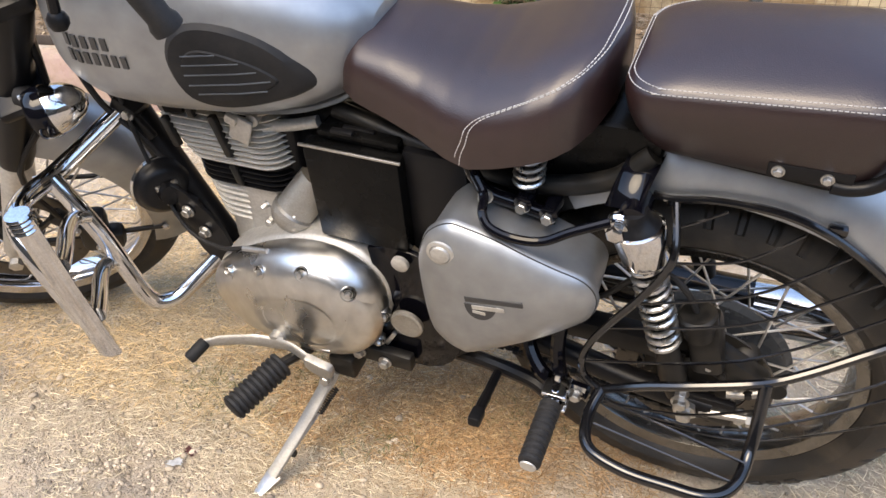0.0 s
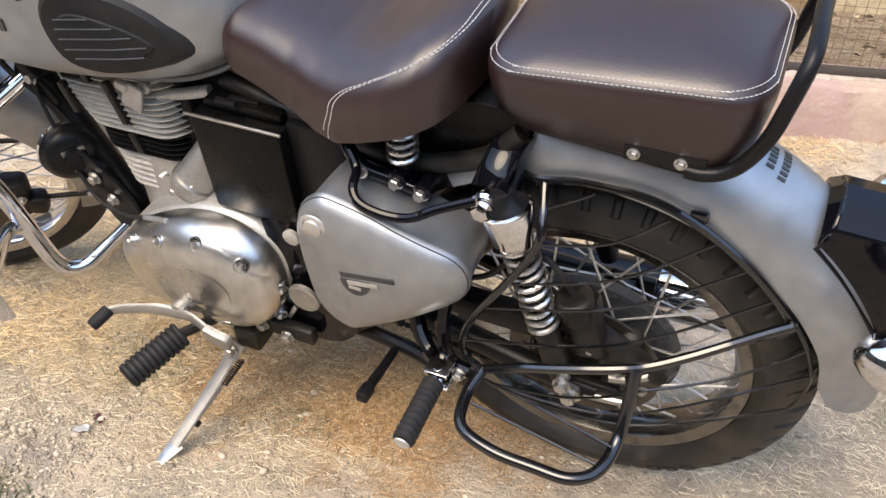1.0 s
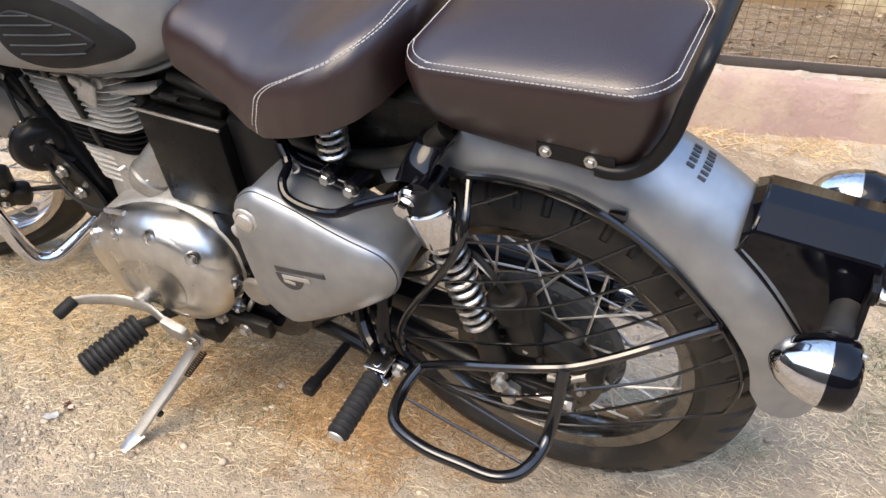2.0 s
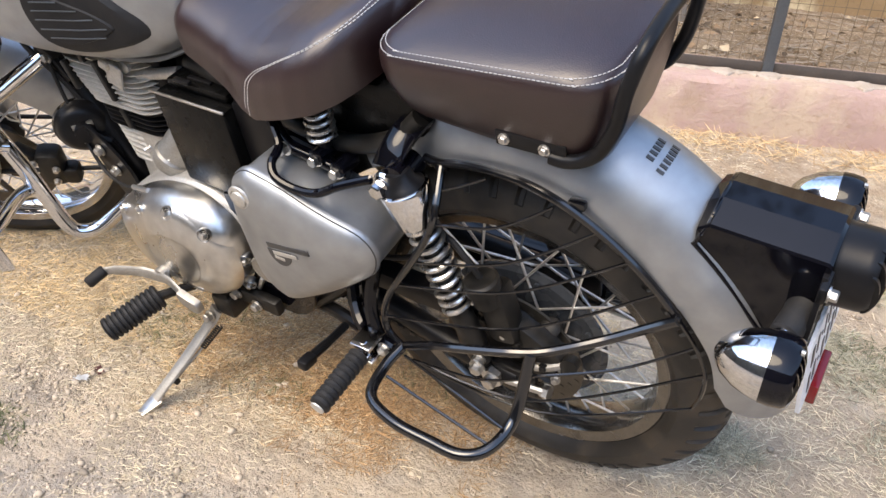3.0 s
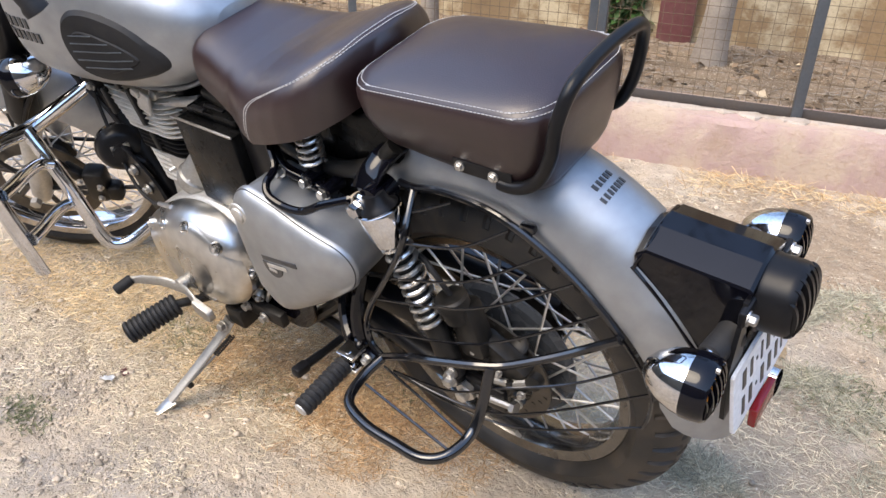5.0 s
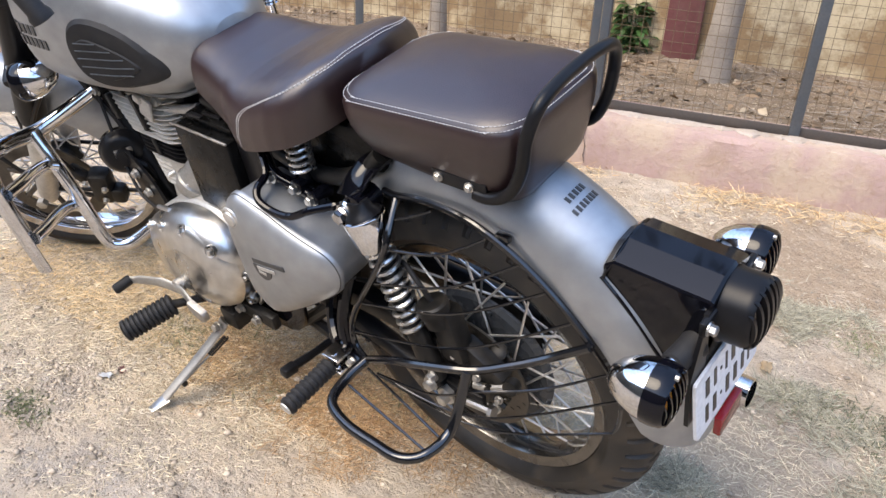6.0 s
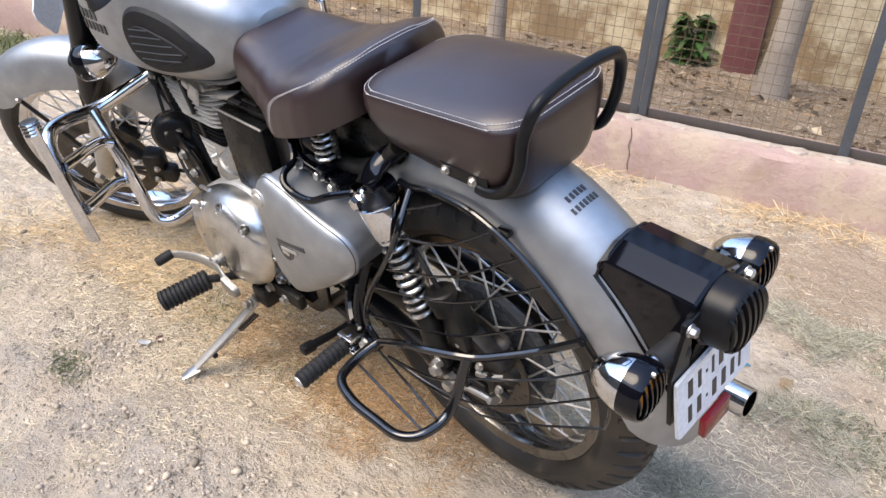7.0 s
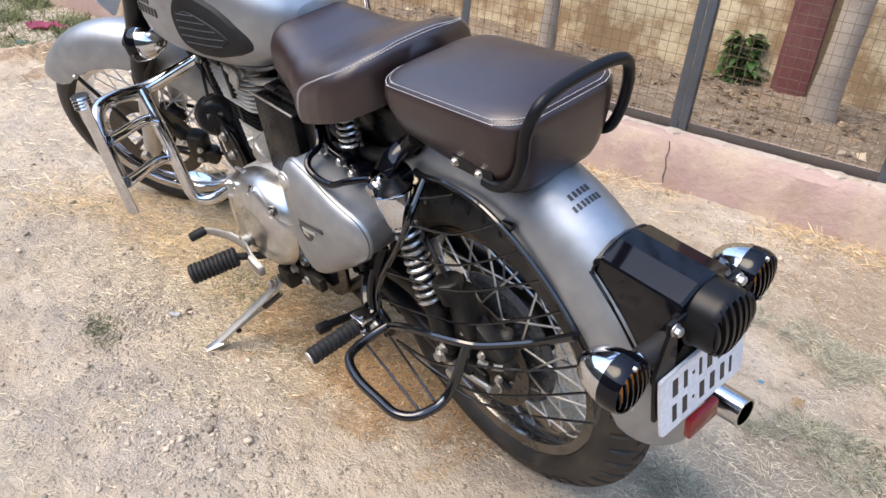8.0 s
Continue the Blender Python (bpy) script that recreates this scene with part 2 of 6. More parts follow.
PINK = plaster("flaking_pink_plaster", (0.445, 0.312, 0.272), (0.47, 0.365, 0.275), (0.33, 0.225, 0.150), (0.45, 0.60), 0.55, 0.0050, 3.6)
MORTAR = plaster("grey_lime_mortar", (0.48, 0.40, 0.33), (0.40, 0.33, 0.26), (0.30, 0.22, 0.15), (0.45, 0.6), 0.5, 0.006, 9.0)
CREAM = plaster("stained_cream_plaster", (0.62, 0.51, 0.33), (0.29, 0.195, 0.105), (0.20, 0.13, 0.08), (0.47, 0.56), 0.8, 0.006, 1.9)
# for the added walls out of view, dark to deepen reflections
DARKWALL = plaster("brown_unseen_plaster", (0.15, 0.125, 0.10), (0.12, 0.095, 0.07), (0.08, 0.065, 0.05))
MAROON = mat("maroon_paint", (0.16, 0.055, 0.055), 0.6, scale=4, dust=0.25, bump=0.001, bump_scale=60)
FENCE = mat("grey_painted_steel", (0.070, 0.080, 0.090), 0.5, scale=10, dust=0.2, dust_color=(0.13, 0.10, 0.075))
RAIL = mat("rusted_rail_steel", (0.060, 0.050, 0.043), 0.6, scale=10, dust=0.4, dust_color=(0.10, 0.072, 0.05))
WIRE = mat("rusty_wire", (0.15, 0.105, 0.062), 0.6, 0.2, scale=30)
BARK = mat("pale_trunk", (0.34, 0.285, 0.225), 0.9, color2=(0.22, 0.18, 0.145), scale=6, bump=0.003, bump_scale=45)
LEAF = mat("green_leaf", (0.045, 0.095, 0.024), 0.45, scale=18, island=0.4)
DEADLEAF = mat("dead_leaf", (0.19, 0.125, 0.072), 0.8, scale=18, island=0.75)
STONE = mat("pebble", (0.46, 0.38, 0.29), 0.9, scale=14, island=0.5)


# ---- mesh helpers ----
def part(name, bm, material, parent=None, label="", sharp=35, kind="", category=""):
    """One mesh object out of bm, under parent."""
    bmesh.ops.recalc_face_normals(bm, faces=bm.faces)
    me = bpy.data.meshes.new(name)
    bm.to_mesh(me)
    bm.free()
    return link(name, me, material, parent, label, sharp, kind, category)


def link(name, me, material, parent=None, label="", sharp=35, kind="", category=""):
    if material:
        me.materials.append(material)
    me.polygons.foreach_set("use_smooth", [True] * len(me.polygons))
    me.set_sharp_from_angle(angle=radians(sharp))
    ob = new(name, me)
    ob.parent = parent
    return tagged(ob, label, category, kind=kind)


def spline(pts, k=6, closed=False):
    """Catmull-Rom through pts."""
    p = [Vector(q) for q in pts]
    n = len(p)
    out = []
    for i in range(n if closed else n - 1):
        if closed:
            a, b, c, d = p[i - 1], p[i], p[(i + 1) % n], p[(i + 2) % n]
        else:
            a, b, c, d = p[max(i - 1, 0)], p[i], p[i + 1], p[min(i + 2, n - 1)]
        for j in range(k):
            t = j / k
            out.append(0.5 * ((2 * b) + (c - a) * t + (2 * a - 5 * b + 4 * c - d) * t * t + (3 * b - a - 3 * c + d) * t ** 3))
    if not closed:
        out.append(p[-1])
    return out


def loft(bm, rings, caps=True, close=False):
    vs = [[bm.verts.new(p) for p in r] for r in rings]
    n = len(vs[0])
    m = len(vs)
    for i in range(m if close else m - 1):
        a, b = vs[i], vs[(i + 1) % m]
        for j in range(n):
            bm.faces.new((a[j], a[(j + 1) % n], b[(j + 1) % n], b[j]))
    if caps and not close:
        bm.faces.new(vs[0])
        bm.faces.new(vs[-1][::-1])
    return bm


def tube(pts, r, n=10, bm=None, closed=False, flat=None):
    """A round (or flattened) bar along pts; r one number or one for each point."""
    bm = bm or bmesh.new()
    p = [Vector(q) for q in pts]
    m = len(p)
    rs = r if isinstance(r, (list, tuple)) else [r] * m
    up = None
    rings = []
    for i in range(m):
        if closed:
            d = (p[(i + 1) % m] - p[i - 1]).normalized()
        else:
            d = (p[min(i + 1, m - 1)] - p[max(i - 1, 0)]).normalized()
        if up is None:
            up = d.orthogonal().normalized() if flat is None else (Vector(flat) - Vector(flat).dot(d) * d).normalized()
        up = (up - up.dot(d) * d).normalized()
        side = d.cross(up)
        k = 1.0 if flat is None else 0.42
        rings.append([p[i] + rs[i] * (math.cos(2 * math.pi * j / n) * side + k * math.sin(2 * math.pi * j / n) * up) for j in range(n)])
    return loft(bm, rings, not closed, closed)


def lathe(profile, at=(0, 0, 0), axis=(0, 1, 0), n=32, bm=None, close=False):
    """profile: (distance along the axis, radius); turned round the axis at a place."""
    bm = bm or bmesh.new()
    d = Vector(axis).normalized()
    u = d.orthogonal().normalized()
    v = d.cross(u)
    rings = [[Vector(at) + a * d + r * (math.cos(2 * math.pi * j / n) * u + math.sin(2 * math.pi * j / n) * v) for j in range(n)] for a, r in profile]
    return loft(bm, rings, not close, close)


def shrink(outline, f):
    """A closed outline drawn towards its middle."""
    c = sum((Vector(p) for p in outline), Vector((0, 0))) / len(outline)
    return [c + (Vector(p) - c) * f for p in outline]


def inset(outline, k):
    if k > 0.012:
        return shrink(inset(outline, 0.012), 1 - (k - 0.012) / 0.085)
    return inset_edge(outline, k)


def inset_edge(outline, k):
    """A closed outline of 2D points drawn in by k metres."""
    n = len(outline)
    out = []
    for i in range(n):
        a, b, c = Vector(outline[i - 1]), Vector(outline[i]), Vector(outline[(i + 1) % n])
        t = (c - a).normalized()
        out.append(b + Vector((-t.y, t.x)) * k)
    return out


def round_outline(pts, k=5):
    q = spline([(x, z, 0) for x, z in pts], k, True)
    o = [Vector((v.x, v.y)) for v in q]
    area = sum(o[i - 1].x * o[i].y - o[i].x * o[i - 1].y for i in range(len(o)))
    return o if area > 0 else o[::-1]


def slab(outline, y0, steps, bm=None):
    """A plate in the x-z plane from y0 outward; steps: (y, inset)."""
    rings = [[Vector((p.x, y0, p.y)) for p in outline]]
    for y, k in steps:
        rings.append([Vector((p.x, y, p.y)) for p in inset(outline, k)])
    return loft(bm or bmesh.new(), rings)


def rbox(size, at=(0, 0, 0), bevel=0.004, turn=None, bm=None, seg=2):
    one = bmesh.new()
    bmesh.ops.create_cube(one, size=1.0)
    bmesh.ops.scale(one, vec=size, verts=one.verts)
    if bevel:
        bmesh.ops.bevel(one, geom=one.edges[:], offset=bevel, segments=seg, affect="EDGES", profile=0.5)
    m = Matrix.Translation(at) @ (turn or Matrix.Identity(4))
    one.transform(m)
    if bm is None:
        return one
    me = bpy.data.meshes.new("tmp")
    one.to_mesh(me)
    one.free()
    bm.from_mesh(me)
    bpy.data.meshes.remove(me)
    return bm


def bolt(at, axis=(0, -1, 0), r=0.009, h=0.008):
    """A hexagon bolt head on a washer."""
    bm = lathe([(0, r * 1.35), (0.002, r * 1.35)], at, axis, 16)
    lathe([(0.002, r), (h, r), (h + 0.0015, r * 0.8)], at, axis, 6, bm)
    return bm


def rrect(x0, x1, hw, rad, n=6):
    """A rounded rectangle in plan, as (x, y)."""
    out = []
    for cx, cy, a0 in ((x1 - rad, hw - rad, 0), (x0 + rad, hw - rad, 90), (x0 + rad, -hw + rad, 180), (x1 - rad, -hw + rad, 270)):
        for i in range(n + 1):
            a = radians(a0 + 90 * i / n)
            out.append((cx + rad * math.cos(a), cy + rad * math.sin(a)))
    return out


# ---- the motorcycle: x to its tail, y to its right side, z up in its own upright plane; it leans on its side stand ----
bike = tagged(new("motorcycle"), "gunmetal grey motorcycle with brown seats leaning on its side stand", "motorcycle")
bike.matrix_world = pose(0, 0, 0.0189, 14.965, 0, 0)
AXLE = Vector((0, 0, 0.325))


def tyre_mesh(ro, hw, rr, rhw, edge, cut):
    """Turned tyre with a tread of slanted blocks."""
    bm = bmesh.new()
    n = 552
    prof = []
    for i in range(33):
        u = -1 + 2 * i / 32
        a = u * 1.75
        prof.append((hw * math.sin(min(max(a, -1.5708), 1.5708)) * (1.0 if abs(a) < 1.57 else 1 - 0.28 * (abs(a) - 1.57) / 0.18),
                     ro - (ro - rr) * (1 - math.cos(a)) / (1 - math.cos(1.75)), u))
    prof = [(-rhw, rr - 0.004, -1)] + prof + [(rhw, rr - 0.004, 1)]
    rings = []
    for j in range(n):
        th = 2 * math.pi * j / n
        ring = []
        for y, r, u in prof:
            d = 0.0
            au = abs(u)
            if 0.06 < au < 0.20:   # slanted grooves on the crown
                d = cut * 0.7 if (j / n * 46 + au * 2.4 + (0.5 if u > 0 else 0)) % 1 < 0.22 else 0.0
            elif 0.24 < au < edge:   # straight slots across the shoulder
                d = cut if (j / n * 46 + (0.5 if u > 0 else 0)) % 1 < 0.18 else 0.0
            elif au < 0.04 or 0.20 <= au <= 0.24:
                d = 0.003
            elif 0.86 < au < 0.92:   # raised ring on the sidewall
                d = -0.0016
            ring.append(((r - d) * math.cos(th), y, (r - d) * math.sin(th)))
        rings.append(ring)
    vs = [[bm.verts.new(p) for p in r] for r in rings]
    m = len(prof)
    for j in range(n):
        for i in range(m - 1):
            bm.faces.new((vs[j][i], vs[j][i + 1], vs[(j + 1) % n][i + 1], vs[(j + 1) % n][i]))
    return bm


def wheel(name, at, place, ro, hw, rr, hub_r, hub_hw, disc_y, disc_r, label):
    """A spoked wheel: hub, with rim, tyre, spokes and brake disc under it."""
    base = place @ Matrix.Translation(at)
    bm = lathe([(-hub_hw - 0.02, 0.018), (-hub_hw - 0.02, 0.03), (-hub_hw, hub_r), (-hub_hw + 0.006, hub_r), (-hub_hw + 0.012, hub_r * 0.72),
                (hub_hw - 0.012, hub_r * 0.72), (hub_hw - 0.006, hub_r), (hub_hw, hub_r), (hub_hw + 0.02, 0.03), (hub_hw + 0.02, 0.018)], n=36)
    bm.transform(base)
    w = part(name, bm, DARK, bike, label)
    rl = rr - 0.004
    bm = lathe([(-0.040, rl), (-0.037, rl + 0.006), (-0.034, rl), (-0.030, rl - 0.012), (-0.012, rl - 0.020), (0.012, rl - 0.020), (0.030, rl - 0.012),
                (0.034, rl), (0.037, rl + 0.006), (0.040, rl), (0.034, rl - 0.017), (0.014, rl - 0.027), (-0.014, rl - 0.027), (-0.034, rl - 0.017)], n=72, close=True)
    bm.transform(base)
    part("rim", bm, RIM if ro < 0.3251 and hub_r > 0.05 else CHROME, w)
    bm = tyre_mesh(ro, hw, rr, 0.034, *((0.60, 0.008) if hw > 0.05 else (0.50, 0.004)))
    bm.transform(base)
    part("tyre", bm, TYRE, w, "dusty black rubber tyre with block tread")
    if ro > 0.3245:   # raised maker's mark on the sidewall, as plain blocks
        for k in range(3):
            a = radians(-49 - 6.2 * k)
            blk = rbox((0.017, 0.004, 0.020), (0, 0, 0), 0.0012)
            blk.transform(base @ Matrix.Rotation(-a, 4, "Y") @ Matrix.Translation((0.288, -hw + 0.0062, 0)) @ Matrix.Rotation(radians(24), 4, "Z"))
            part("sidewall_block", blk, TYRE, w)
    kinds = []
    for side, lead in ((-1, 1), (-1, -1), (1, 1), (1, -1)):
        a = lead * 1.15
        p0 = (hub_r * 0.92 * math.cos(a), side * (hub_hw - 0.003), hub_r * 0.92 * math.sin(a))
        bm = tube([p0, ((rl - 0.024), side * 0.006, 0)], 0.0021, 6)
        me = bpy.data.meshes.new("spoke")
        bm.to_mesh(me)
        bm.free()
        me.materials.append(SPOKE)
        kinds.append(me)
    for i in range(40):
        ob = new("spoke", kinds[i % 4])
        ob.parent = w
        ob.matrix_basis = base @ Matrix.Rotation(2 * math.pi * i / 40, 4, "Y")
    if disc_r:
        bm = lathe([(disc_y - 0.002, disc_r * 0.72), (disc_y - 0.002, disc_r), (disc_y + 0.002, disc_r), (disc_y + 0.002, disc_r * 0.72)], n=48, close=True)
        for i in range(36):
            a = 2 * math.pi * i / 36
            r = disc_r * (0.8 + 0.06 * (i % 3))
            lathe([(disc_y - 0.0032, 0.004), (disc_y - 0.0022, 0.004)], (r * math.cos(a), 0, r * math.sin(a)), n=8, bm=bm)
        for i in range(6):
            a = 2 * math.pi * i / 6
            tube([(0.045 * math.cos(a), disc_y, 0.045 * math.sin(a)), (disc_r * 0.75 * math.cos(a + 0.3), disc_y, disc_r * 0.75 * math.sin(a + 0.3))], 0.007, 6, bm)
        bm.transform(base)
        part("brake_disc", bm, DISC, w, "drilled steel brake disc")
    return w


def mudguard(radius, hw, depth, a0, a1, thick=0.0022, na=48, nu=18):
    """A curved guard round the origin in the x-z plane; radius(angle in degrees) gives its crown."""
    bm = bmesh.new()

    def at(a, u, off):
        deep = depth(a) if callable(depth) else depth
        y = hw * math.sin(u * 1.45) / math.sin(1.45)
        r = radius(a) - deep * (1 - math.cos(u * 1.45)) / (1 - math.cos(1.45)) + off * math.cos(u * 1.3)
        y += off * math.sin(u * 1.3)
        return ((r) * math.cos(radians(a)), y, r * math.sin(radians(a)))
    rings = []
    for i in range(na + 1):
        f = i / na
        a = a0 + (a1 - a0) * f
        ring = []
        for off, us in ((0.0, range(nu + 1)), (-thick, range(nu, -1, -1))):
            for j in us:
                u = -1 + 2 * j / nu
                k = 0.0
                if f < 0.12:   # rounded tail end
                    k = (0.12 - f) / 0.12 * (1 - math.sqrt(max(0, 1 - u * u))) * 14
                ring.append(at(a + k * (1 if a1 > a0 else -1), u, off))
        rings.append(ring)
    return loft(bm, rings)


# rear wheel and final drive
wheel("rear_wheel", AXLE, Matrix.Identity(4), 0.325, 0.056, 0.243, 0.075, 0.055, -0.062, 0.118, "dusty spoked rear wheel")
bm = lathe([(0, 0.03), (-0.010, 0.055), (-0.016, 0.060), (-0.022, 0.055), (-0.026, 0.03)], (0, -0.062, 0.325), (0, 1, 0), 40)
part("hub_cover", bm, DARK, bike, "black hub cover")
bm = lathe([(0, 0.03), (0.003, 0.130), (0.010, 0.138), (0.016, 0.136), (0.020, 0.03)], (0, -0.030, 0.325), (0, 1, 0), 56)
for i in range(14):
    a = i * math.pi / 7
    lathe([(0, 0.005), (0.004, 0.005)], ((0.094 + 0.028 * (i % 2)) * math.cos(a), -0.028, 0.325 + (0.094 + 0.028 * (i % 2)) * math.sin(a)), (0, -1, 0), 8, bm)
part("drum_plate", bm, PLATEGREY, bike, "round black drum plate with rivets")
bm = rbox((0.046, 0.040, 0.105), (0.008, -0.100, 0.455), 0.010, Matrix.Rotation(radians(-12), 4, "Y"))
lathe([(-0.035, 0.021), (-0.012, 0.022), (-0.010, 0.026), (0.006, 0.026), (0.009, 0.022)], (-0.010, -0.114, 0.514), (-0.2, -0.05, 1), 24, bm)
rbox((0.095, 0.034, 0.050), (0.052, -0.088, 0.398), 0.010, Matrix.Rotation(radians(30), 4, "Y"), bm)
lathe([(0, 0.014), (0.012, 0.014), (0.014, 0.011), (0.022, 0.011), (0.024, 0.016), (0.034, 0.016), (0.038, 0.010)], (0.064, -0.050, 0.384), (0.1, -0.5, 0.85), 18, bm)
caliper = part("brake_caliper", bm, DARK, bike, "black dusty brake caliper")
for k in range(5):
    part("caliper_bolt", bolt((0.018 + 0.020 * k, -0.112 + 0.002 * (k % 2), 0.418 - 0.014 * k), (0.1, -1, 0.3), 0.0055, 0.007), DARK if k % 2 else STEEL, caliper)
arm = part("torque_link", tube(spline([(0.050, -0.112, 0.368), (0.080, -0.108, 0.374), (0.111, -0.096, 0.386)], 4), 0.0065, 10), DULL, bike, "dull steel brake torque link")
part("link_eye", lathe([(-0.008, 0.013), (0.008, 0.013), (0.009, 0.008)], (0.113, -0.096, 0.387), (0.1, -1, 0.2), 18), DARK, arm)
part("bolt", bolt((0.075, -0.098, 0.312), (0.1, -1, 0.1), 0.0085, 0.016), STEEL, bike)
part("brake_hose", tube(spline([(-0.012, -0.112, 0.520), (-0.030, -0.118, 0.560), (-0.060, -0.110, 0.575), (-0.100, -0.095, 0.540), (-0.150, -0.090, 0.480), (-0.24, -0.085, 0.440)], 5), 0.0045, 8), RUBBER, bike, "black brake hose")
for sy, nm in ((-1, "swingarm"), (1, "swingarm")):
    bm = tube(spline([(-0.47, sy * 0.075, 0.375), (-0.25, sy * 0.09, 0.355), (-0.08, sy * 0.105, 0.335), (0.035, sy * 0.108, 0.325)], 5), 0.019, 12)
    rbox((0.075, 0.012, 0.05), (0.03, sy * 0.112, 0.325), 0.004, None, bm)
    part(nm, bm, SATIN, bike)
bm = lathe([(0, 0.018), (0.014, 0.018), (0.014, 0.011), (0.026, 0.011), (0.028, 0.008)], (0, -0.118, 0.325), (0, -1, 0), 6)
part("axle_nut", bm, STEEL, bike)
bm = tube([(0.02, -0.122, 0.325), (0.085, -0.122, 0.335)], 0.006, 8)
lathe([(0, 0.011), (0.008, 0.011)], (0.085, -0.122, 0.335), (1, 0, 0.15), 6, bm)
part("chain_adjuster", bm, STEEL, bike)
# chain runs
for z0, z1 in ((0.405, 0.395), (0.325, 0.262)):
    bm = tube([(-0.42, -0.085, z0), (-0.02, -0.085, z1)], 0.0035, 6)
    for i in range(34):
        f = i / 33
        rbox((0.010, 0.006 if i % 2 else 0.012, 0.009), (-0.42 + 0.40 * f, -0.085, z0 + (z1 - z0) * f), 0.001, None, bm, 1)
    part("chain", bm, DARK, bike, "oily drive chain run")
bm = rbox((0.36, 0.03, 0.004), (-0.21, -0.088, 0.432), 0.0015)
rbox((0.36, 0.003, 0.035), (-0.21, -0.103, 0.416), 0.001, None, bm)
part("chain_guard", bm, SATIN, bike)

# rear mudguard
def crown(a):
    return 0.425 + (0.020 * min(1.0, (a - 30) / 60.0) if a > 30 else -0.030 * (30 - a) / 23)


bm = mudguard(crown, 0.084, 0.085, 7, 122)
bm.transform(Matrix.Translation(AXLE))
guard = part("rear_mudguard", bm, PAINT, bike, "satin gunmetal grey rear mudguard")
# second skin inside the shell, much darker than the grey paint
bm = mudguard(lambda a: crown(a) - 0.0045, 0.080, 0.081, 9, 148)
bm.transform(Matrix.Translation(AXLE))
part("inner_skin", bm, DARK, guard, "dark inner skin of the rear mudguard")
# two short rows of dark lettering, as plain blocks
for row, (a, count, width) in enumerate(((66.0, 5, 0.041), (63.6, 7, 0.053))):
    for i in range(count):
        y = -0.004 + (i - (count - 1) / 2) * width / count
        w = math.asin(y / 0.084 * math.sin(1.45))
        r = crown(a) - 0.085 * (1 - math.cos(w)) / (1 - math.cos(1.45)) + 0.0004
        tip = Matrix.Rotation(radians(90 - a), 4, "Y") @ Matrix.Rotation(-math.atan(0.085 * math.sin(w) / (1 - math.cos(1.45)) / (0.084 * math.cos(w) / math.sin(1.45))), 4, "X")
        part("decal_block", rbox((0.0100, width / count * 0.55, 0.0012), (r * math.cos(radians(a)), y, 0.325 + r * math.sin(radians(a))), 0, tip), GREYINK, guard)

# tail bracket with lamp, indicators, plate
# cross-sections from front to rear: x, top height, foot height
rings = []
for x, zt, zb in ((0.248, 0.682, 0.652), (0.262, 0.692, 0.634), (0.300, 0.690, 0.598), (0.340, 0.688, 0.542), (0.372, 0.687, 0.502), (0.388, 0.686, 0.490), (0.392, 0.683, 0.488)):
    half = [(0.0, zt), (0.016, zt), (0.0185, zt - 0.001), (0.0500, zt - 0.0135), (0.0525, zt - 0.0165), (0.0530, (zt + zb) / 2), (0.0530, zb)]
    rings.append([Vector((x - 0.4 * max(0.0, 0.67 - z) * (x < 0.255), y, z)) for y, z in half] + [Vector((x, -y, z)) for y, z in half[:0:-1]])
tail = part("tail_bracket", loft(bmesh.new(), rings), BLACK, bike, "gloss black number plate bracket", 18)
lip = [(0.246, -0.056, 0.650), (0.250, -0.056, 0.664), (0.255, -0.050, 0.674), (0.258, -0.034, 0.688), (0.259, 0.0, 0.694), (0.258, 0.034, 0.688), (0.255, 0.050, 0.674), (0.250, 0.056, 0.664), (0.246, 0.056, 0.650)]
part("lip", tube(spline([(x + 0.003, y, z - 0.003) for x, y, z in lip], 4), 0.0026, 8), BLACK, tail)
for sy in (-1, 1):
    part("side_lip", tube(spline([(0.246, sy * 0.056, 0.650), (0.285, sy * 0.056, 0.610), (0.330, sy * 0.056, 0.552), (0.372, sy * 0.056, 0.498)], 4), 0.003, 8), BLACK, tail)
bm = lathe([(0, 0.048), (0.010, 0.050), (0.014, 0.047)], (0.386, 0, 0.630), (1, 0, 0), 40)
rbox((0.010, 0.150, 0.024), (0.391, 0, 0.645), 0.004, None, bm)
lamp = part("tail_lamp", bm, SATIN, bike, "round black tail lamp with slotted hood over red glass")
bm = lathe([(0.0, 0.0495), (0.004, 0.0485), (0.030, 0.0478), (0.038, 0.0466), (0.042, 0.0435), (0.040, 0.0395), (0.0, 0.041)], (0.394, 0, 0.632), (1, 0, 0.04), 44, close=True)
part("hood", bm, SATIN, lamp)
bm = lathe([(0.0, 0.040), (0.030, 0.038), (0.039, 0.026), (0.042, 0.010), (0.042, 0.002)], (0.394, 0, 0.632), (1, 0, 0.04), 32)
part("lens", bm, DARKRED, lamp, "dark red lamp glass")
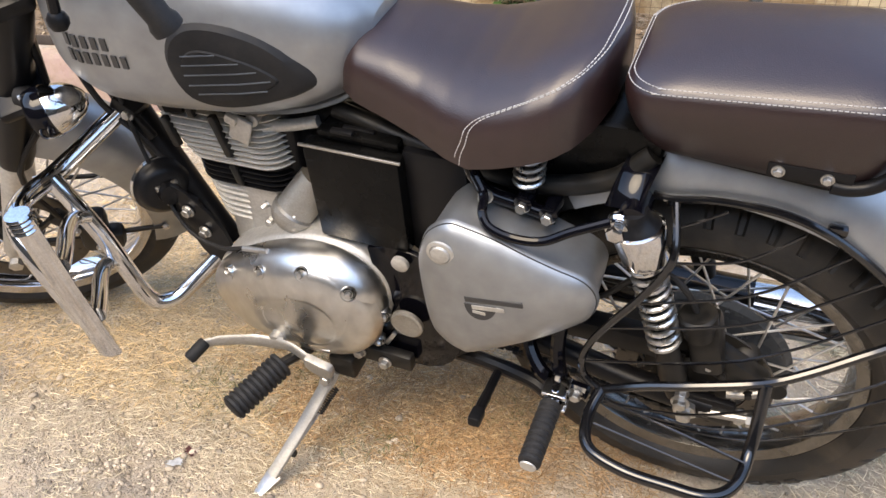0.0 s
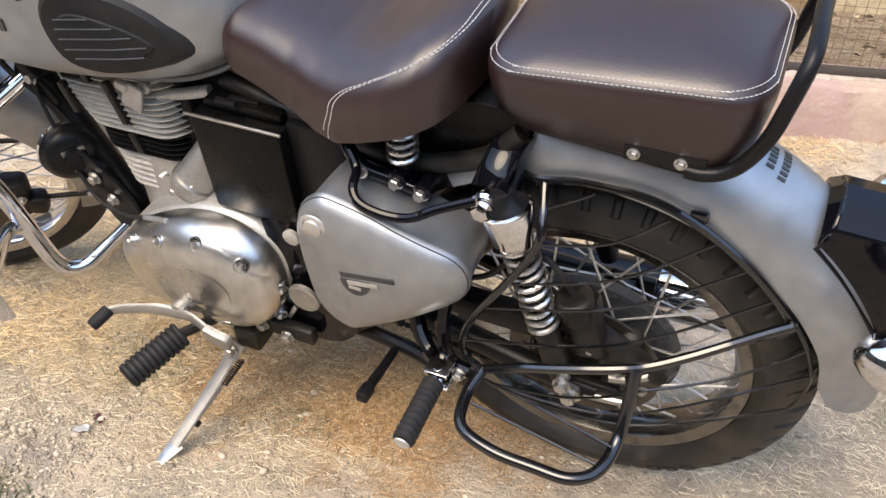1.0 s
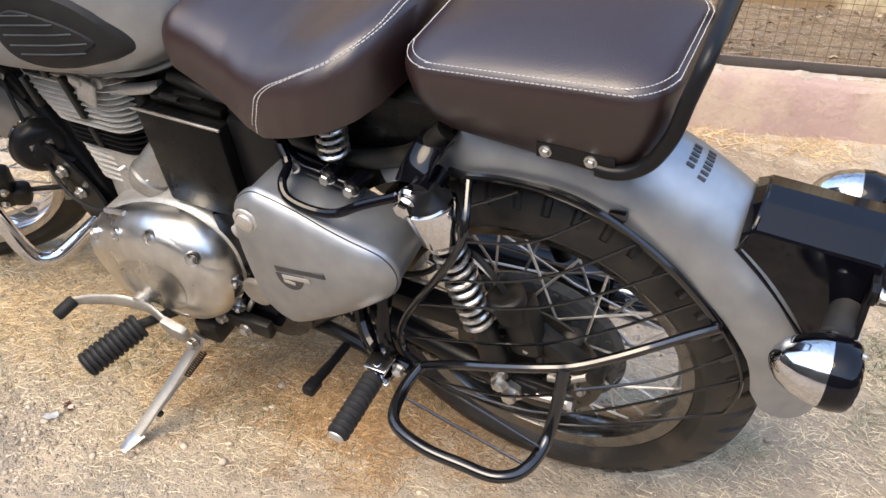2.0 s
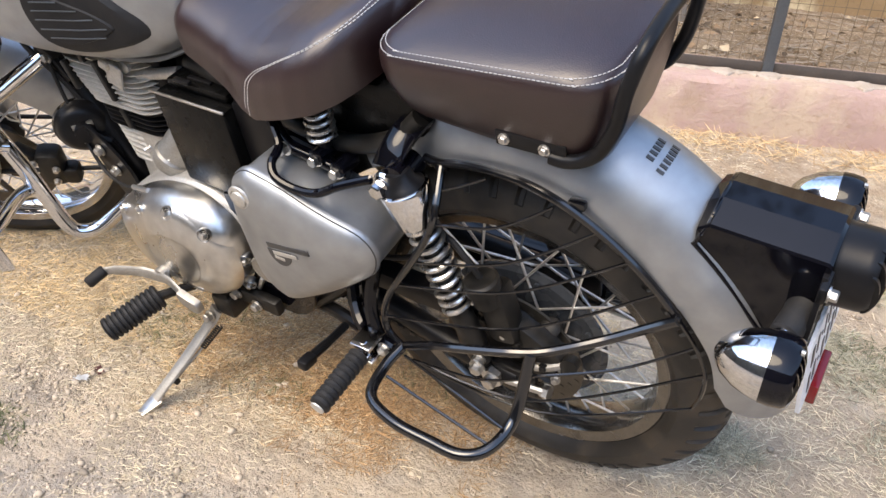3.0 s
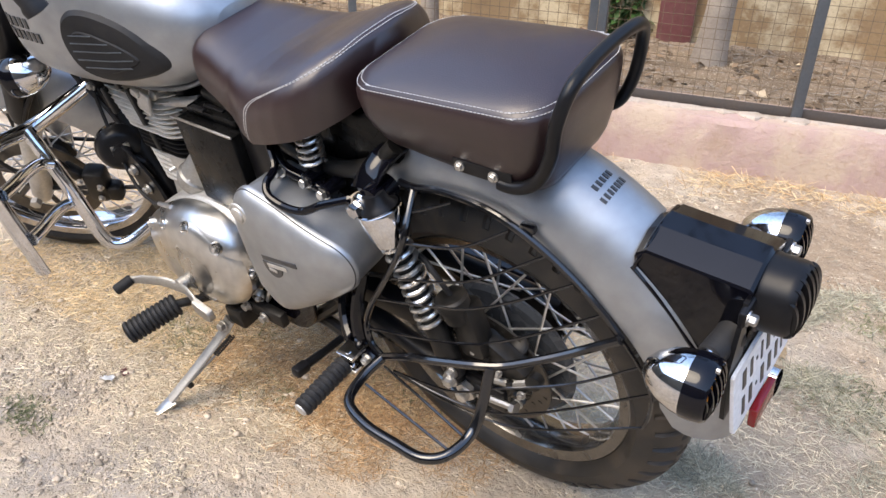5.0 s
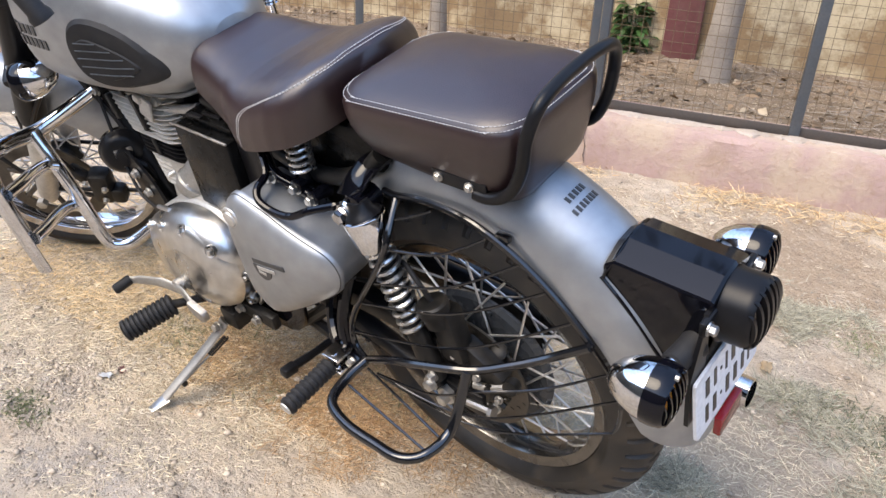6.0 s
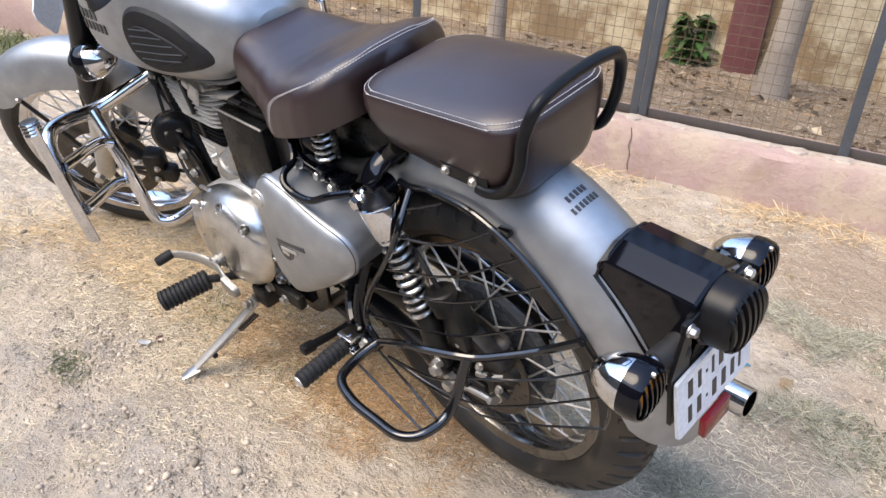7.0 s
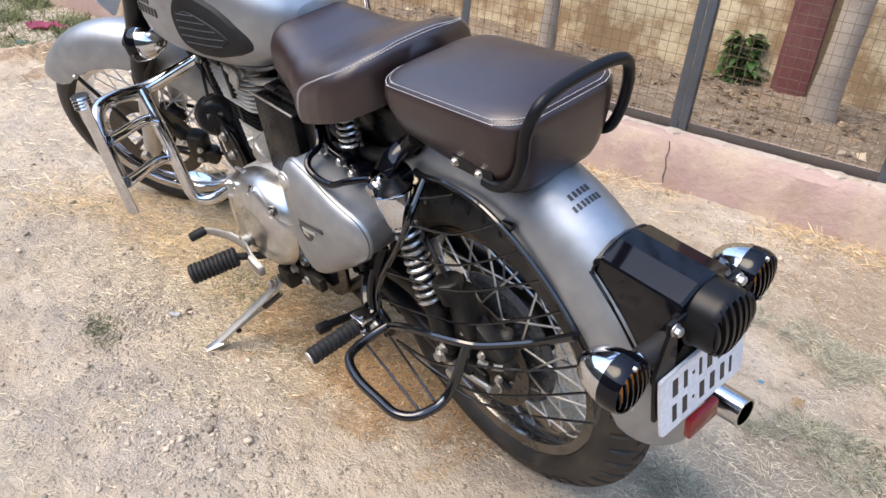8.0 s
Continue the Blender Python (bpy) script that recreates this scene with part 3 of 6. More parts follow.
for i in range(7):
    y = (i - 3) * 0.0125
    h = math.sqrt(max(0.0, 0.0465 ** 2 - y * y))
    rx = 0.016 * math.sqrt(1 - (y / 0.054) ** 2)
    x0, z0 = 0.4300, 0.6333
    fin_line = [Vector((x0 + rx * math.cos(a), z0 + h * math.sin(a))) for a in [-math.pi / 2 + math.pi * k / 14 for k in range(15)]]
    fin_line += [Vector((x0 + 0.45 * rx * math.cos(a), z0 + 0.88 * h * math.sin(a))) for a in [math.pi / 2 - math.pi * k / 14 for k in range(15)]]
    part("grille_bar", slab(fin_line, y - 0.0028, [(y + 0.0028, 0.0)]), SATIN, lamp)
for sy in (-1, 1):
    part("bolt", bolt((0.396, sy * 0.067, 0.646), (1, 0, 0), 0.007, 0.009), STEEL, lamp)


def indicator(at, aim, stalk_from, chrome_first=True):
    """A bullet turn signal: chrome cup, black slotted hood, amber glass, stalk."""
    at, d = Vector(at), Vector(aim).normalized()
    bm = lathe([(-0.050, 0.003), (-0.047, 0.012), (-0.038, 0.023), (-0.022, 0.033), (-0.004, 0.0385), (0.006, 0.0395), (0.008, 0.0395)], at, d, 32)
    ind = part("indicator", bm, CHROME, bike, "chrome bullet indicator with black slotted hood")
    bm = lathe([(0.006, 0.0405), (0.018, 0.0410), (0.030, 0.0390), (0.034, 0.0360), (0.032, 0.0335), (0.006, 0.035)], at, d, 36, close=True)
    part("hood", bm, BLACK, ind, "black rim")
    bm = lathe([(0.008, 0.034), (0.022, 0.033), (0.028, 0.024), (0.030, 0.012), (0.031, 0.002)], at, d, 28)
    part("lens", bm, AMBER, ind, "amber glass")
    up = Vector((0, 0, 1))
    up = (up - up.dot(d) * d).normalized()
    s = d.cross(up)
    for i in range(7):
        y = (i - 3) * 0.0098
        h = math.sqrt(0.0345 ** 2 - y * y)
        rise = 0.011 * math.sqrt(1 - (y / 0.036) ** 2)
        ring = [[at + d * (0.0305 + rise * math.cos(k)) + s * (y + w) + up * h * math.sin(k) for k in [-math.pi / 2 + math.pi * q / 10 for q in range(11)]]
                + [at + d * (0.0285 + (rise - 0.004) * math.cos(k)) + s * (y + w) + up * 0.93 * h * math.sin(k) for k in [math.pi / 2 - math.pi * q / 10 for q in range(11)]] for w in (-0.0015, 0.0015)]
        part("grille_bar", loft(bmesh.new(), ring), BLACK, ind)
    for q in (1, -1):
        part("bolt", lathe([(0, 0.004), (0.004, 0.0035)], at + d * 0.032 + up * 0.0365 * q, d, 8), STEEL, ind)
    f = Vector(stalk_from)
    t = (at - f).normalized()
    part("stalk", tube([f, f + (at - f) * 0.1, f + (at - f) * 0.48, f + (at - f) * 0.5], [0.020, 0.018, 0.0165, 0.014], 18), RUBBER, ind)
    part("collar", lathe([(0, 0.013), (0.02, 0.013), (0.05, 0.014)], f + (at - f) * 0.45, t, 20), CHROME, ind)
    return ind


indicator((0.360, -0.143, 0.594), (1, 0.05, -0.02), (0.376, -0.053, 0.597))
indicator((0.356, 0.147, 0.590), (1, 0.05, 0.0), (0.375, 0.053, 0.594))

PLATE = Matrix.Translation((0.400, 0.003, 0.513)) @ Matrix.Rotation(radians(-5), 4, "Y") @ Matrix.Rotation(radians(90), 4, "Z")
o = round_outline([(-0.094, -0.040), (-0.090, -0.050), (-0.081, -0.053), (0.0, -0.053), (0.081, -0.053), (0.090, -0.050), (0.094, -0.040), (0.094, 0.042), (0.091, 0.051), (0.084, 0.053), (0.0, 0.053), (-0.084, 0.053), (-0.091, 0.051), (-0.094, 0.042)], 3)
bm = slab(o, 0.002, [(-0.002, 0.0), (-0.003, 0.001)])
bm.transform(PLATE)
plate = part("number_plate", bm, WHITE, bike, "white number plate with plain black bars")
for z, ws in ((0.024, (0.020, 0.014, 0.008, 0.010, 0.020, 0.018)), (-0.022, (0.016, 0.018, 0.008, 0.019, 0.019, 0.017, 0.010))):
    x = -0.072
    for q in ws:
        q *= 0.86
        bm = rbox((q * 0.62, 0.0012, 0.030 if q > 0.0075 else 0.005), (x + q / 2, -0.0032, z), 0)
        bm.transform(PLATE)
        part("plate_bar", bm, INK, plate)
        x += q + 0.0078
bm = rbox((0.012, 0.066, 0.036), (0.412, -0.004, 0.438), 0.003)
part("reflector", bm, RED, bike, "small red rear reflector")
o = [Vector(q) for q in ((-0.094, 0.575), (-0.070, 0.632), (-0.060, 0.660), (0.060, 0.660), (0.070, 0.632), (0.094, 0.575), (0.088, 0.480), (-0.088, 0.480))]
bm = slab(o, 0.0, [(0.006, 0.0)])
bm.transform(Matrix.Translation((0.386, 0, 0)) @ Matrix.Rotation(radians(-90), 4, "Z"))
part("plate_stay", bm, SATIN, bike, "black sheet stay behind the plate")

# pillion seat
def pillion_ring(z, x0, x1, hw, rad):
    slope = 0.075 - 0.20 * max(0.0, min(1.0, (0.832 - z) / 0.08))
    return [Vector((x, y, z + slope * max(x, -0.02) + 0.075 * min(0.0, x + 0.02))) for x, y in rrect(x0, x1, hw, rad)]


rings = [pillion_ring(z, x0, x1 - 0.006, hw, rad) for z, x0, x1, hw, rad in ((0.752, -0.098, 0.138, 0.084, 0.04), (0.756, -0.112, 0.148, 0.094, 0.045), (0.766, -0.122, 0.154, 0.1000, 0.048), (0.785, -0.132, 0.160, 0.1070, 0.05), (0.806, -0.140, 0.1655, 0.1125, 0.052),
                                   (0.826, -0.1445, 0.1695, 0.1138, 0.053), (0.838, -0.1455, 0.1700, 0.1132, 0.054), (0.8455, -0.1435, 0.1675, 0.1105, 0.055), (0.8515, -0.1385, 0.1625, 0.1055, 0.055), (0.8570, -0.130, 0.154, 0.0975, 0.054), (0.8625, -0.116, 0.140, 0.083, 0.05), (0.8675, -0.093, 0.118, 0.062, 0.043),
                                   (0.8712, -0.060, 0.085, 0.038, 0.03), (0.8725, -0.020, 0.045, 0.014, 0.012))]
pill = part("pillion_seat", loft(bmesh.new(), rings), LEATHER, bike, "brown leatherette pillion seat with white double stitching", 60)
for z, k in ((0.8478, 0.0050), (0.8521, 0.0098)):
    ring = spline([(x, y, z + 0.075 * x) for x, y in rrect(-0.147 + k, 0.165 - k, 0.114 - k, 0.05, 8)], 2, True)
    bm = bmesh.new()
    d = 0.0
    for a, b in zip(ring, ring[1:] + ring[:1]):
        n = max(1, round((b - a).length / 0.0055))
        for i in range(n):
            p, q = a.lerp(b, (i + 0.12) / n), a.lerp(b, (i + 0.82) / n)
            tube([p, q], 0.0006, 4, bm)
    part("stitching", bm, THREAD, pill, "white thread")
part("seat_pan", loft(bmesh.new(), [pillion_ring(0.742, -0.085, 0.128, 0.080, 0.04), pillion_ring(0.754, -0.09, 0.132, 0.084, 0.04)]), SATIN, pill)
for sy in (-1, 1):
    part("bracket", rbox((0.088, 0.003, 0.020), (0.070, sy * 0.1050, 0.766), 0.0015, Matrix.Rotation(radians(-1), 4, "Y")), SATIN, pill)
    for x in (0.0375, 0.088):
        part("bolt", bolt((x, sy * 0.1064, 0.766), (0, sy, 0), 0.0054, 0.005), STEEL, pill)

# grab rail behind the pillion seat
rail = [(0.094, -0.1035, 0.756), (0.112, -0.1035, 0.756), (0.132, -0.101, 0.762), (0.150, -0.0985, 0.779), (0.166, -0.0985, 0.815), (0.175, -0.0985, 0.858), (0.183, -0.082, 0.893), (0.184, -0.050, 0.904), (0.183, 0.0, 0.906)]
rail = rail + [(x, -y, z) for x, y, z in rail[-2::-1]]
part("grab_rail", tube(spline(rail, 6), 0.0085, 12), SATIN, bike, "black tubular grab rail")

# rider's seat
SEAT = [(-0.535, 0.045, 0.768, 0.794), (-0.520, 0.080, 0.758, 0.815), (-0.49, 0.100, 0.752, 0.828), (-0.44, 0.111, 0.742, 0.826), (-0.39, 0.125, 0.732, 0.819), (-0.345, 0.146, 0.725, 0.816),
        (-0.31, 0.158, 0.725, 0.821), (-0.275, 0.161, 0.736, 0.833), (-0.24, 0.160, 0.748, 0.848), (-0.21, 0.151, 0.756, 0.859), (-0.186, 0.130, 0.764, 0.865), (-0.168, 0.095, 0.772, 0.866), (-0.157, 0.04, 0.778, 0.860)]


def seat_at(x, u):
    """A point of the saddle's skin at station x; u from -1 (left hem) over 0 (top) to 1."""
    k = 0
    while k < len(SEAT) - 2 and x > SEAT[k + 1][0]:
        k += 1
    a, b = SEAT[k], SEAT[k + 1]
    f = (x - a[0]) / (b[0] - a[0])
    hw, zb, zt = (a[i] + (b[i] - a[i]) * f for i in (1, 2, 3))
    ang = u * math.pi / 2
    s, c = math.sin(abs(ang)), max(0.0, math.cos(ang))
    y = hw * s ** 0.62
    z = zb + (zt - zb) * c ** 0.55
    return Vector((x, math.copysign(y, u), z))


bm = bmesh.new()
rings = []
for i in range(61):
    x = -0.535 + 0.378 * i / 60
    top = [seat_at(x, -1 + 2 * j / 40) for j in range(41)]
    under = [Vector((x, -p.y * 0.86, p.z + 0.004)) for p in (seat_at(x, -1), seat_at(x, 1))]
    rings.append(top + under)
loft(bm, rings)
seat = part("rider_seat", bm, LEATHER, bike, "brown leatherette sprung rider saddle with white stitching", 60)
for k in (0.0, 0.0065):
    base = [(-0.322, -1.0), (-0.312, -0.90), (-0.305, -0.76), (-0.287, -0.67), (-0.256, -0.62), (-0.220, -0.58), (-0.195, -0.53), (-0.178, -0.45), (-0.168, -0.32), (-0.165, -0.15), (-0.164, 0.0)]
    path = [(x - k * (1 if u < -0.5 else 0.9), u * (1 - k * 1.5)) for x, u in base]
    path = path + [(x, -u) for x, u in path[-2::-1]]
    pts = [seat_at(x, u) + Vector((0, 0, 0.0006)) for x, u in [(v.x, v.y) for v in spline([(x, u, 0) for x, u in path], 5)]]
    bm = bmesh.new()
    for a, b in zip(pts, pts[1:]):
        n = max(1, round((b - a).length / 0.0055))
        for i in range(n):
            tube([a.lerp(b, (i + 0.12) / n), a.lerp(b, (i + 0.82) / n)], 0.0007, 4, bm)
    part("stitching", bm, THREAD, seat, "white thread")


def coil(p0, p1, r, wire, turns, n=14):
    """A helical spring from p0 to p1."""
    p0, p1 = Vector(p0), Vector(p1)
    d = (p1 - p0).normalized()
    u = d.orthogonal().normalized()
    v = d.cross(u)
    m = int(turns * n)
    return tube([p0 + (p1 - p0) * i / m + r * (math.cos(2 * math.pi * i / n) * u + math.sin(2 * math.pi * i / n) * v) for i in range(m + 1)], wire, 7)


for sy in (-1, 1):
    part("saddle_spring", coil((-0.247, sy * 0.108, 0.680), (-0.243, sy * 0.108, 0.756), 0.0185, 0.0032, 6), SPRING, seat, "chrome saddle spring")
    part("spring_stud", lathe([(0, 0.010), (0.12, 0.008)], (-0.248, sy * 0.108, 0.648), (0.04, 0, 1), 12), SATIN, seat)

# side panels
PANEL = round_outline([(-0.329, 0.660), (-0.357, 0.639), (-0.370, 0.611), (-0.378, 0.567), (-0.371, 0.463), (-0.352, 0.427), (-0.325, 0.410), (-0.298, 0.413), (-0.219, 0.467), (-0.164, 0.509), (-0.139, 0.534), (-0.132, 0.569), (-0.149, 0.600), (-0.191, 0.620), (-0.255, 0.646), (-0.300, 0.658)], 4)
for sy in (-1, 1):
    rings = []
    for y, k in ((0.095, 0.008), (0.125, 0.006), (0.172, 0.0045)):   # the deck and rear wall behind the lip
        rings.append([Vector((p.x, sy * y, p.y)) for p in inset(PANEL, k)])
    rings += [[Vector((p.x, sy * y, p.y)) for p in inset(PANEL, k)] for y, k in ((0.179, 0.004), (0.181, 0.0), (0.185, 0.0), (0.190, 0.0022), (0.1955, 0.0065), (0.2010, 0.0135), (0.2062, 0.024), (0.2105, 0.040), (0.2130, 0.060), (0.2138, 0.075))]
    for r in rings:
        for p in r:
            p.y *= 1 - 0.07 * max(0.0, min(1.0, (p.x + 0.23) / 0.10)) ** 1.5
    bm = loft(bmesh.new(), rings)
    panel = part("side_panel", bm, PAINT, bike, "satin gunmetal grey side panel with a raised lock")
    groove = [Vector((p.x, sy * 0.1893 * (1 - 0.07 * max(0.0, min(1.0, (p.x + 0.23) / 0.10)) ** 1.5), p.y)) for p in inset(PANEL, 0.0022)]
    part("edge_groove", tube(groove, 0.0011, 6, closed=True), GREYINK, panel)
    if sy < 0:
        bm = lathe([(0, 0.020), (0.003, 0.0195), (0.004, 0.015), (0.002, 0.014), (0.006, 0.0125), (0.007, 0.010)], (-0.333, -0.206, 0.620), (0, -1, 0), 24)
        part("lock", bm, CAST, panel)
        bm = rbox((0.082, 0.003, 0.0095), (-0.261, -0.2130, 0.5585), 0.001, Matrix.Rotation(radians(-10), 4, "Y"))
        half = [Vector((-0.279 + 0.023 * math.cos(a), 0.548 + 0.030 * math.sin(a) + 0.15 * 0.023 * math.cos(a))) for a in [math.pi + math.pi * i / 14 for i in range(15)]]
        slab(half, -0.210, [(-0.2145, 0.0), (-0.215, 0.0004)], bm)
        badge = part("badge", bm, GREYINK, panel, "dark badge with silver bars")
        bm = rbox((0.046, 0.001, 0.007), (-0.268, -0.2155, 0.545), 0, Matrix.Rotation(radians(-10), 4, "Y"))
        rbox((0.018, 0.001, 0.005), (-0.281, -0.2155, 0.533), 0, None, bm)
        part("badge_bar", bm, CAST, badge, "silver bars")

# black hoop over the side panel and sub-frame
part("frame_hoop", tube(spline([(-0.330, -0.105, 0.735), (-0.316, -0.128, 0.705), (-0.295, -0.145, 0.680), (-0.287, -0.172, 0.672), (-0.272, -0.185, 0.662), (-0.240, -0.186, 0.654), (-0.205, -0.182, 0.656), (-0.172, -0.172, 0.672), (-0.130, -0.156, 0.686)], 6), 0.0062, 10), BLACK, bike, "gloss black tubular hoop")
for at in ((-0.296, -0.134, 0.667), (-0.248, -0.128, 0.6587), (-0.214, -0.128, 0.6486)):
    part("bolt", bolt(at, (0, -1, 0.2), 0.0078, 0.012), STEEL, bike)
part("frame_tube", tube(spline([(-0.350, -0.085, 0.760), (-0.338, -0.108, 0.728), (-0.318, -0.122, 0.692), (-0.296, -0.127, 0.668), (-0.262, -0.122, 0.655), (-0.205, -0.118, 0.640)], 5), 0.0095, 12), BLACK, bike, "gloss black sub-frame tube")
for x, z in ((-0.248, 0.6587), (-0.214, 0.6486)):
    part("spring_lug", lathe([(0, 0.012), (0.035, 0.012), (0.037, 0.009)], (x, -0.095, z), (0, -1, 0.1), 16), BLACK, bike)
for sy in (-1, 1):
    part("seat_rail", tube(spline([(-0.55, sy * 0.055, 0.70), (-0.40, sy * 0.075, 0.68), (-0.25, sy * 0.088, 0.665), (-0.15, sy * 0.085, 0.69), (-0.10, sy * 0.075, 0.735)], 5), 0.014, 12), DARK, bike)
    # bent plate from the frame down to the shock's upper eye, arched across its width
    strap = spline([(-0.108, sy * 0.060, 0.726), (-0.110, sy * 0.086, 0.725), (-0.114, sy * 0.104, 0.717), (-0.118, sy * 0.120, 0.704), (-0.122, sy * 0.132, 0.689)], 4)
    rings = []
    for k, p in enumerate(strap):
        d = (strap[min(k + 1, len(strap) - 1)] - strap[max(k - 1, 0)]).normalized()
        out = Vector((1, 0, 0)).cross(d).normalized() * -sy
        ring = [p + Vector((0.021 * u, 0, 0)) + out * (0.009 * (1 - u * u) ** 0.5 + low) for low, us in ((0.0, (-1, -0.9, -0.6, -0.2, 0.2, 0.6, 0.9, 1)), (-0.004, (1, 0.9, 0.6, 0.2, -0.2, -0.6, -0.9, -1))) for u in us]
        rings.append(ring)
    part("shock_bracket", loft(bmesh.new(), rings), BLACK, bike, "gloss black shock absorber bracket", 50)


def shock(sy):
    top, low = Vector((-0.105, sy * 0.131, 0.682)), Vector((-0.010, sy * 0.126, 0.340))
    d = (low - top).normalized()
    bm = lathe([(0.014, 0.026), (0.017, 0.0330), (0.020, 0.0340), (0.066, 0.0300), (0.070, 0.0290), (0.069, 0.023)], top, d, 36)
    s = part("shock_absorber", bm, CHROME, bike, "gas shock absorber with chrome cover and spring")
    part("top_cap", lathe([(-0.010, 0.010), (-0.008, 0.017), (0.004, 0.020), (0.010, 0.026), (0.016, 0.0295)], top, d, 32), SATIN, s)
    part("eye", lathe([(-0.022, 0.019), (0.022, 0.019), (0.024, 0.014)], (-0.108, sy * 0.118, 0.680), (0, sy, 0), 24), BLACK, s)
    part("spring", coil(top + d * 0.066, top + d * 0.232, 0.0205, 0.0041, 10.5), SPRING, s, "chrome coil spring")
    part("damper", lathe([(0.05, 0.015), (0.25, 0.017), (0.29, 0.02), (0.335, 0.016)], top, d, 20), DARK, s)
    part("washer", lathe([(0, 0.0165), (0.006, 0.0165), (0.010, 0.0130), (0.016, 0.0125)], (-0.1215, sy * 0.136, 0.672), (0, sy, 0), 24), CHROME, s)
    part("bolt", bolt((-0.1225, sy * 0.147, 0.670), (0, sy, 0), 0.0115, 0.015), CHROME, s)
    return s


shock(-1)
shock(1)
part("bolt", bolt((-0.008, -0.150, 0.372), (0, -1, 0), 0.010, 0.010), STEEL, bike)

# guard over the wheel with foot loop
J0, J1 = Vector((-0.115, -0.182, 0.394)), Vector((0.090, -0.164, 0.474))
ARC = spline([(-0.092, -0.090, 0.686), (-0.066, -0.093, 0.688), (-0.017, -0.092, 0.697), (0.05, -0.093, 0.697), (0.10, -0.094, 0.684), (0.145, -0.091, 0.656), (0.188, -0.089, 0.621), (0.224, -0.087, 0.583), (0.252, -0.088, 0.550)], 6)
LEG = spline([(-0.065, -0.091, 0.687), (-0.059, -0.111, 0.671), (-0.053, -0.132, 0.652), (-0.053, -0.146, 0.632), (-0.065, -0.152, 0.602), (-0.087, -0.157, 0.562), (-0.115, -0.161, 0.516), (-0.137, -0.166, 0.475), (-0.148, -0.171, 0.436), (-0.140, -0.177, 0.408), J0], 4)
BAR = spline([J0, (-0.057, -0.184, 0.430), (-0.005, -0.183, 0.452), (0.064, -0.172, 0.472), (0.103, -0.155, 0.476), (0.146, -0.136, 0.493), (0.187, -0.115, 0.511), (0.231, -0.100, 0.540), (0.253, -0.095, 0.556)], 5)
sg = part("wheel_guard", tube(ARC, 0.0056, 10), GUARD, bike, "black tubular wheel guard with thin rods and a foot loop")
part("guard_leg", tube(LEG, 0.0054, 10), GUARD, sg)
part("guard_bar", tube(BAR, 0.0068, 10), GUARD, sg)
part("foot_loop", tube(spline([J0, (-0.122, -0.225, 0.386), (-0.110, -0.272, 0.384), (-0.060, -0.291, 0.383), (0.0, -0.293, 0.382), (0.050, -0.291, 0.383), (0.080, -0.265, 0.385), (0.090, -0.215, 0.398), J1], 6), 0.0085, 12), GUARD, sg)
part("guard_clamp", lathe([(-0.006, 0.0095), (0.006, 0.0095), (0.007, 0.008)], (-0.0665, -0.090, 0.682), (0.1, -0.4, -0.6), 14), GUARD, sg)
for path in (((-0.056, -0.118, 0.664), (-0.030, -0.104, 0.671), (-0.003, -0.090, 0.681)),
             ((-0.054, -0.145, 0.630), (0.0255, -0.122, 0.637), (0.087, -0.088, 0.6665)),
             ((-0.090, -0.155, 0.555), (0.0405, -0.132, 0.590), (0.142, -0.088, 0.646)),
             ((-0.122, -0.162, 0.503), (0.047, -0.136, 0.544), (0.186, -0.087, 0.617)),
             ((-0.148, -0.171, 0.433), (0.057, -0.142, 0.483), (0.226, -0.087, 0.582)),
             ((0.092, -0.178, 0.444), (0.197, -0.140, 0.479), (0.277, -0.088, 0.5105)),
             ((-0.111, -0.172, 0.350), (0.077, -0.150, 0.344), (0.293, -0.086, 0.463)),
             ((-0.108, -0.170, 0.345), (0.088, -0.150, 0.324), (0.284, -0.086, 0.384)),
             ((-0.111, -0.172, 0.352), (-0.001, -0.172, 0.374), (0.086, -0.180, 0.436)),
             ((-0.108, -0.190, 0.384), (-0.010, -0.215, 0.394), (0.086, -0.240, 0.402)),
             ((-0.112, -0.232, 0.382), (-0.020, -0.247, 0.384), (0.080, -0.263, 0.386))):
    part("guard_rod", tube(spline(path, 6), 0.0022, 6), GUARD, sg)
part("guard_rod", tube(spline([(0.253, -0.093, 0.556), (0.277, -0.088, 0.5105), (0.293, -0.086, 0.463), (0.293, -0.086, 0.42), (0.284, -0.086, 0.384)], 5), 0.003, 6), GUARD, sg)
for at in ((-0.0094, -0.142, 0.3825), (-0.150, -0.185, 0.372)):
    part("bolt", bolt(at, (0, -1, 0), 0.0085, 0.010), STEEL, sg)
part("guard_clip", rbox((0.022, 0.012, 0.012), (0.118, -0.086, 0.682), 0.003), GUARD, sg)


def footpeg(a, b, r, ribs, label, cap):
    """A ribbed rubber peg on a steel pin."""
    a, b = Vector(a), Vector(b)
    d = (b - a).normalized()
    L = (b - a).length
    prof = [(0, r * 0.85)]
    for i in range(ribs):
        z = L * i / ribs
        prof += [(z + 0.0005, r * 0.86), (z + L / ribs * 0.25, r), (z + L / ribs * 0.72, r), (z + L / ribs * 0.97, r * 0.86)]
    prof += [(L, r * 0.95), (L + 0.003, r * 0.6)]
    peg = part("footpeg", lathe(prof, a, d, 24), RUBBER, bike, label)
    if cap:
        part("end_cap", lathe([(0, r * 0.72), (0.002, r * 0.68)], b + d * 0.003, d, 20), CAST, peg)
    return peg


peg = footpeg((-0.629, -0.236, 0.303), (-0.668, -0.334, 0.287), 0.0232, 11, "ribbed black rubber rider footpeg", False)
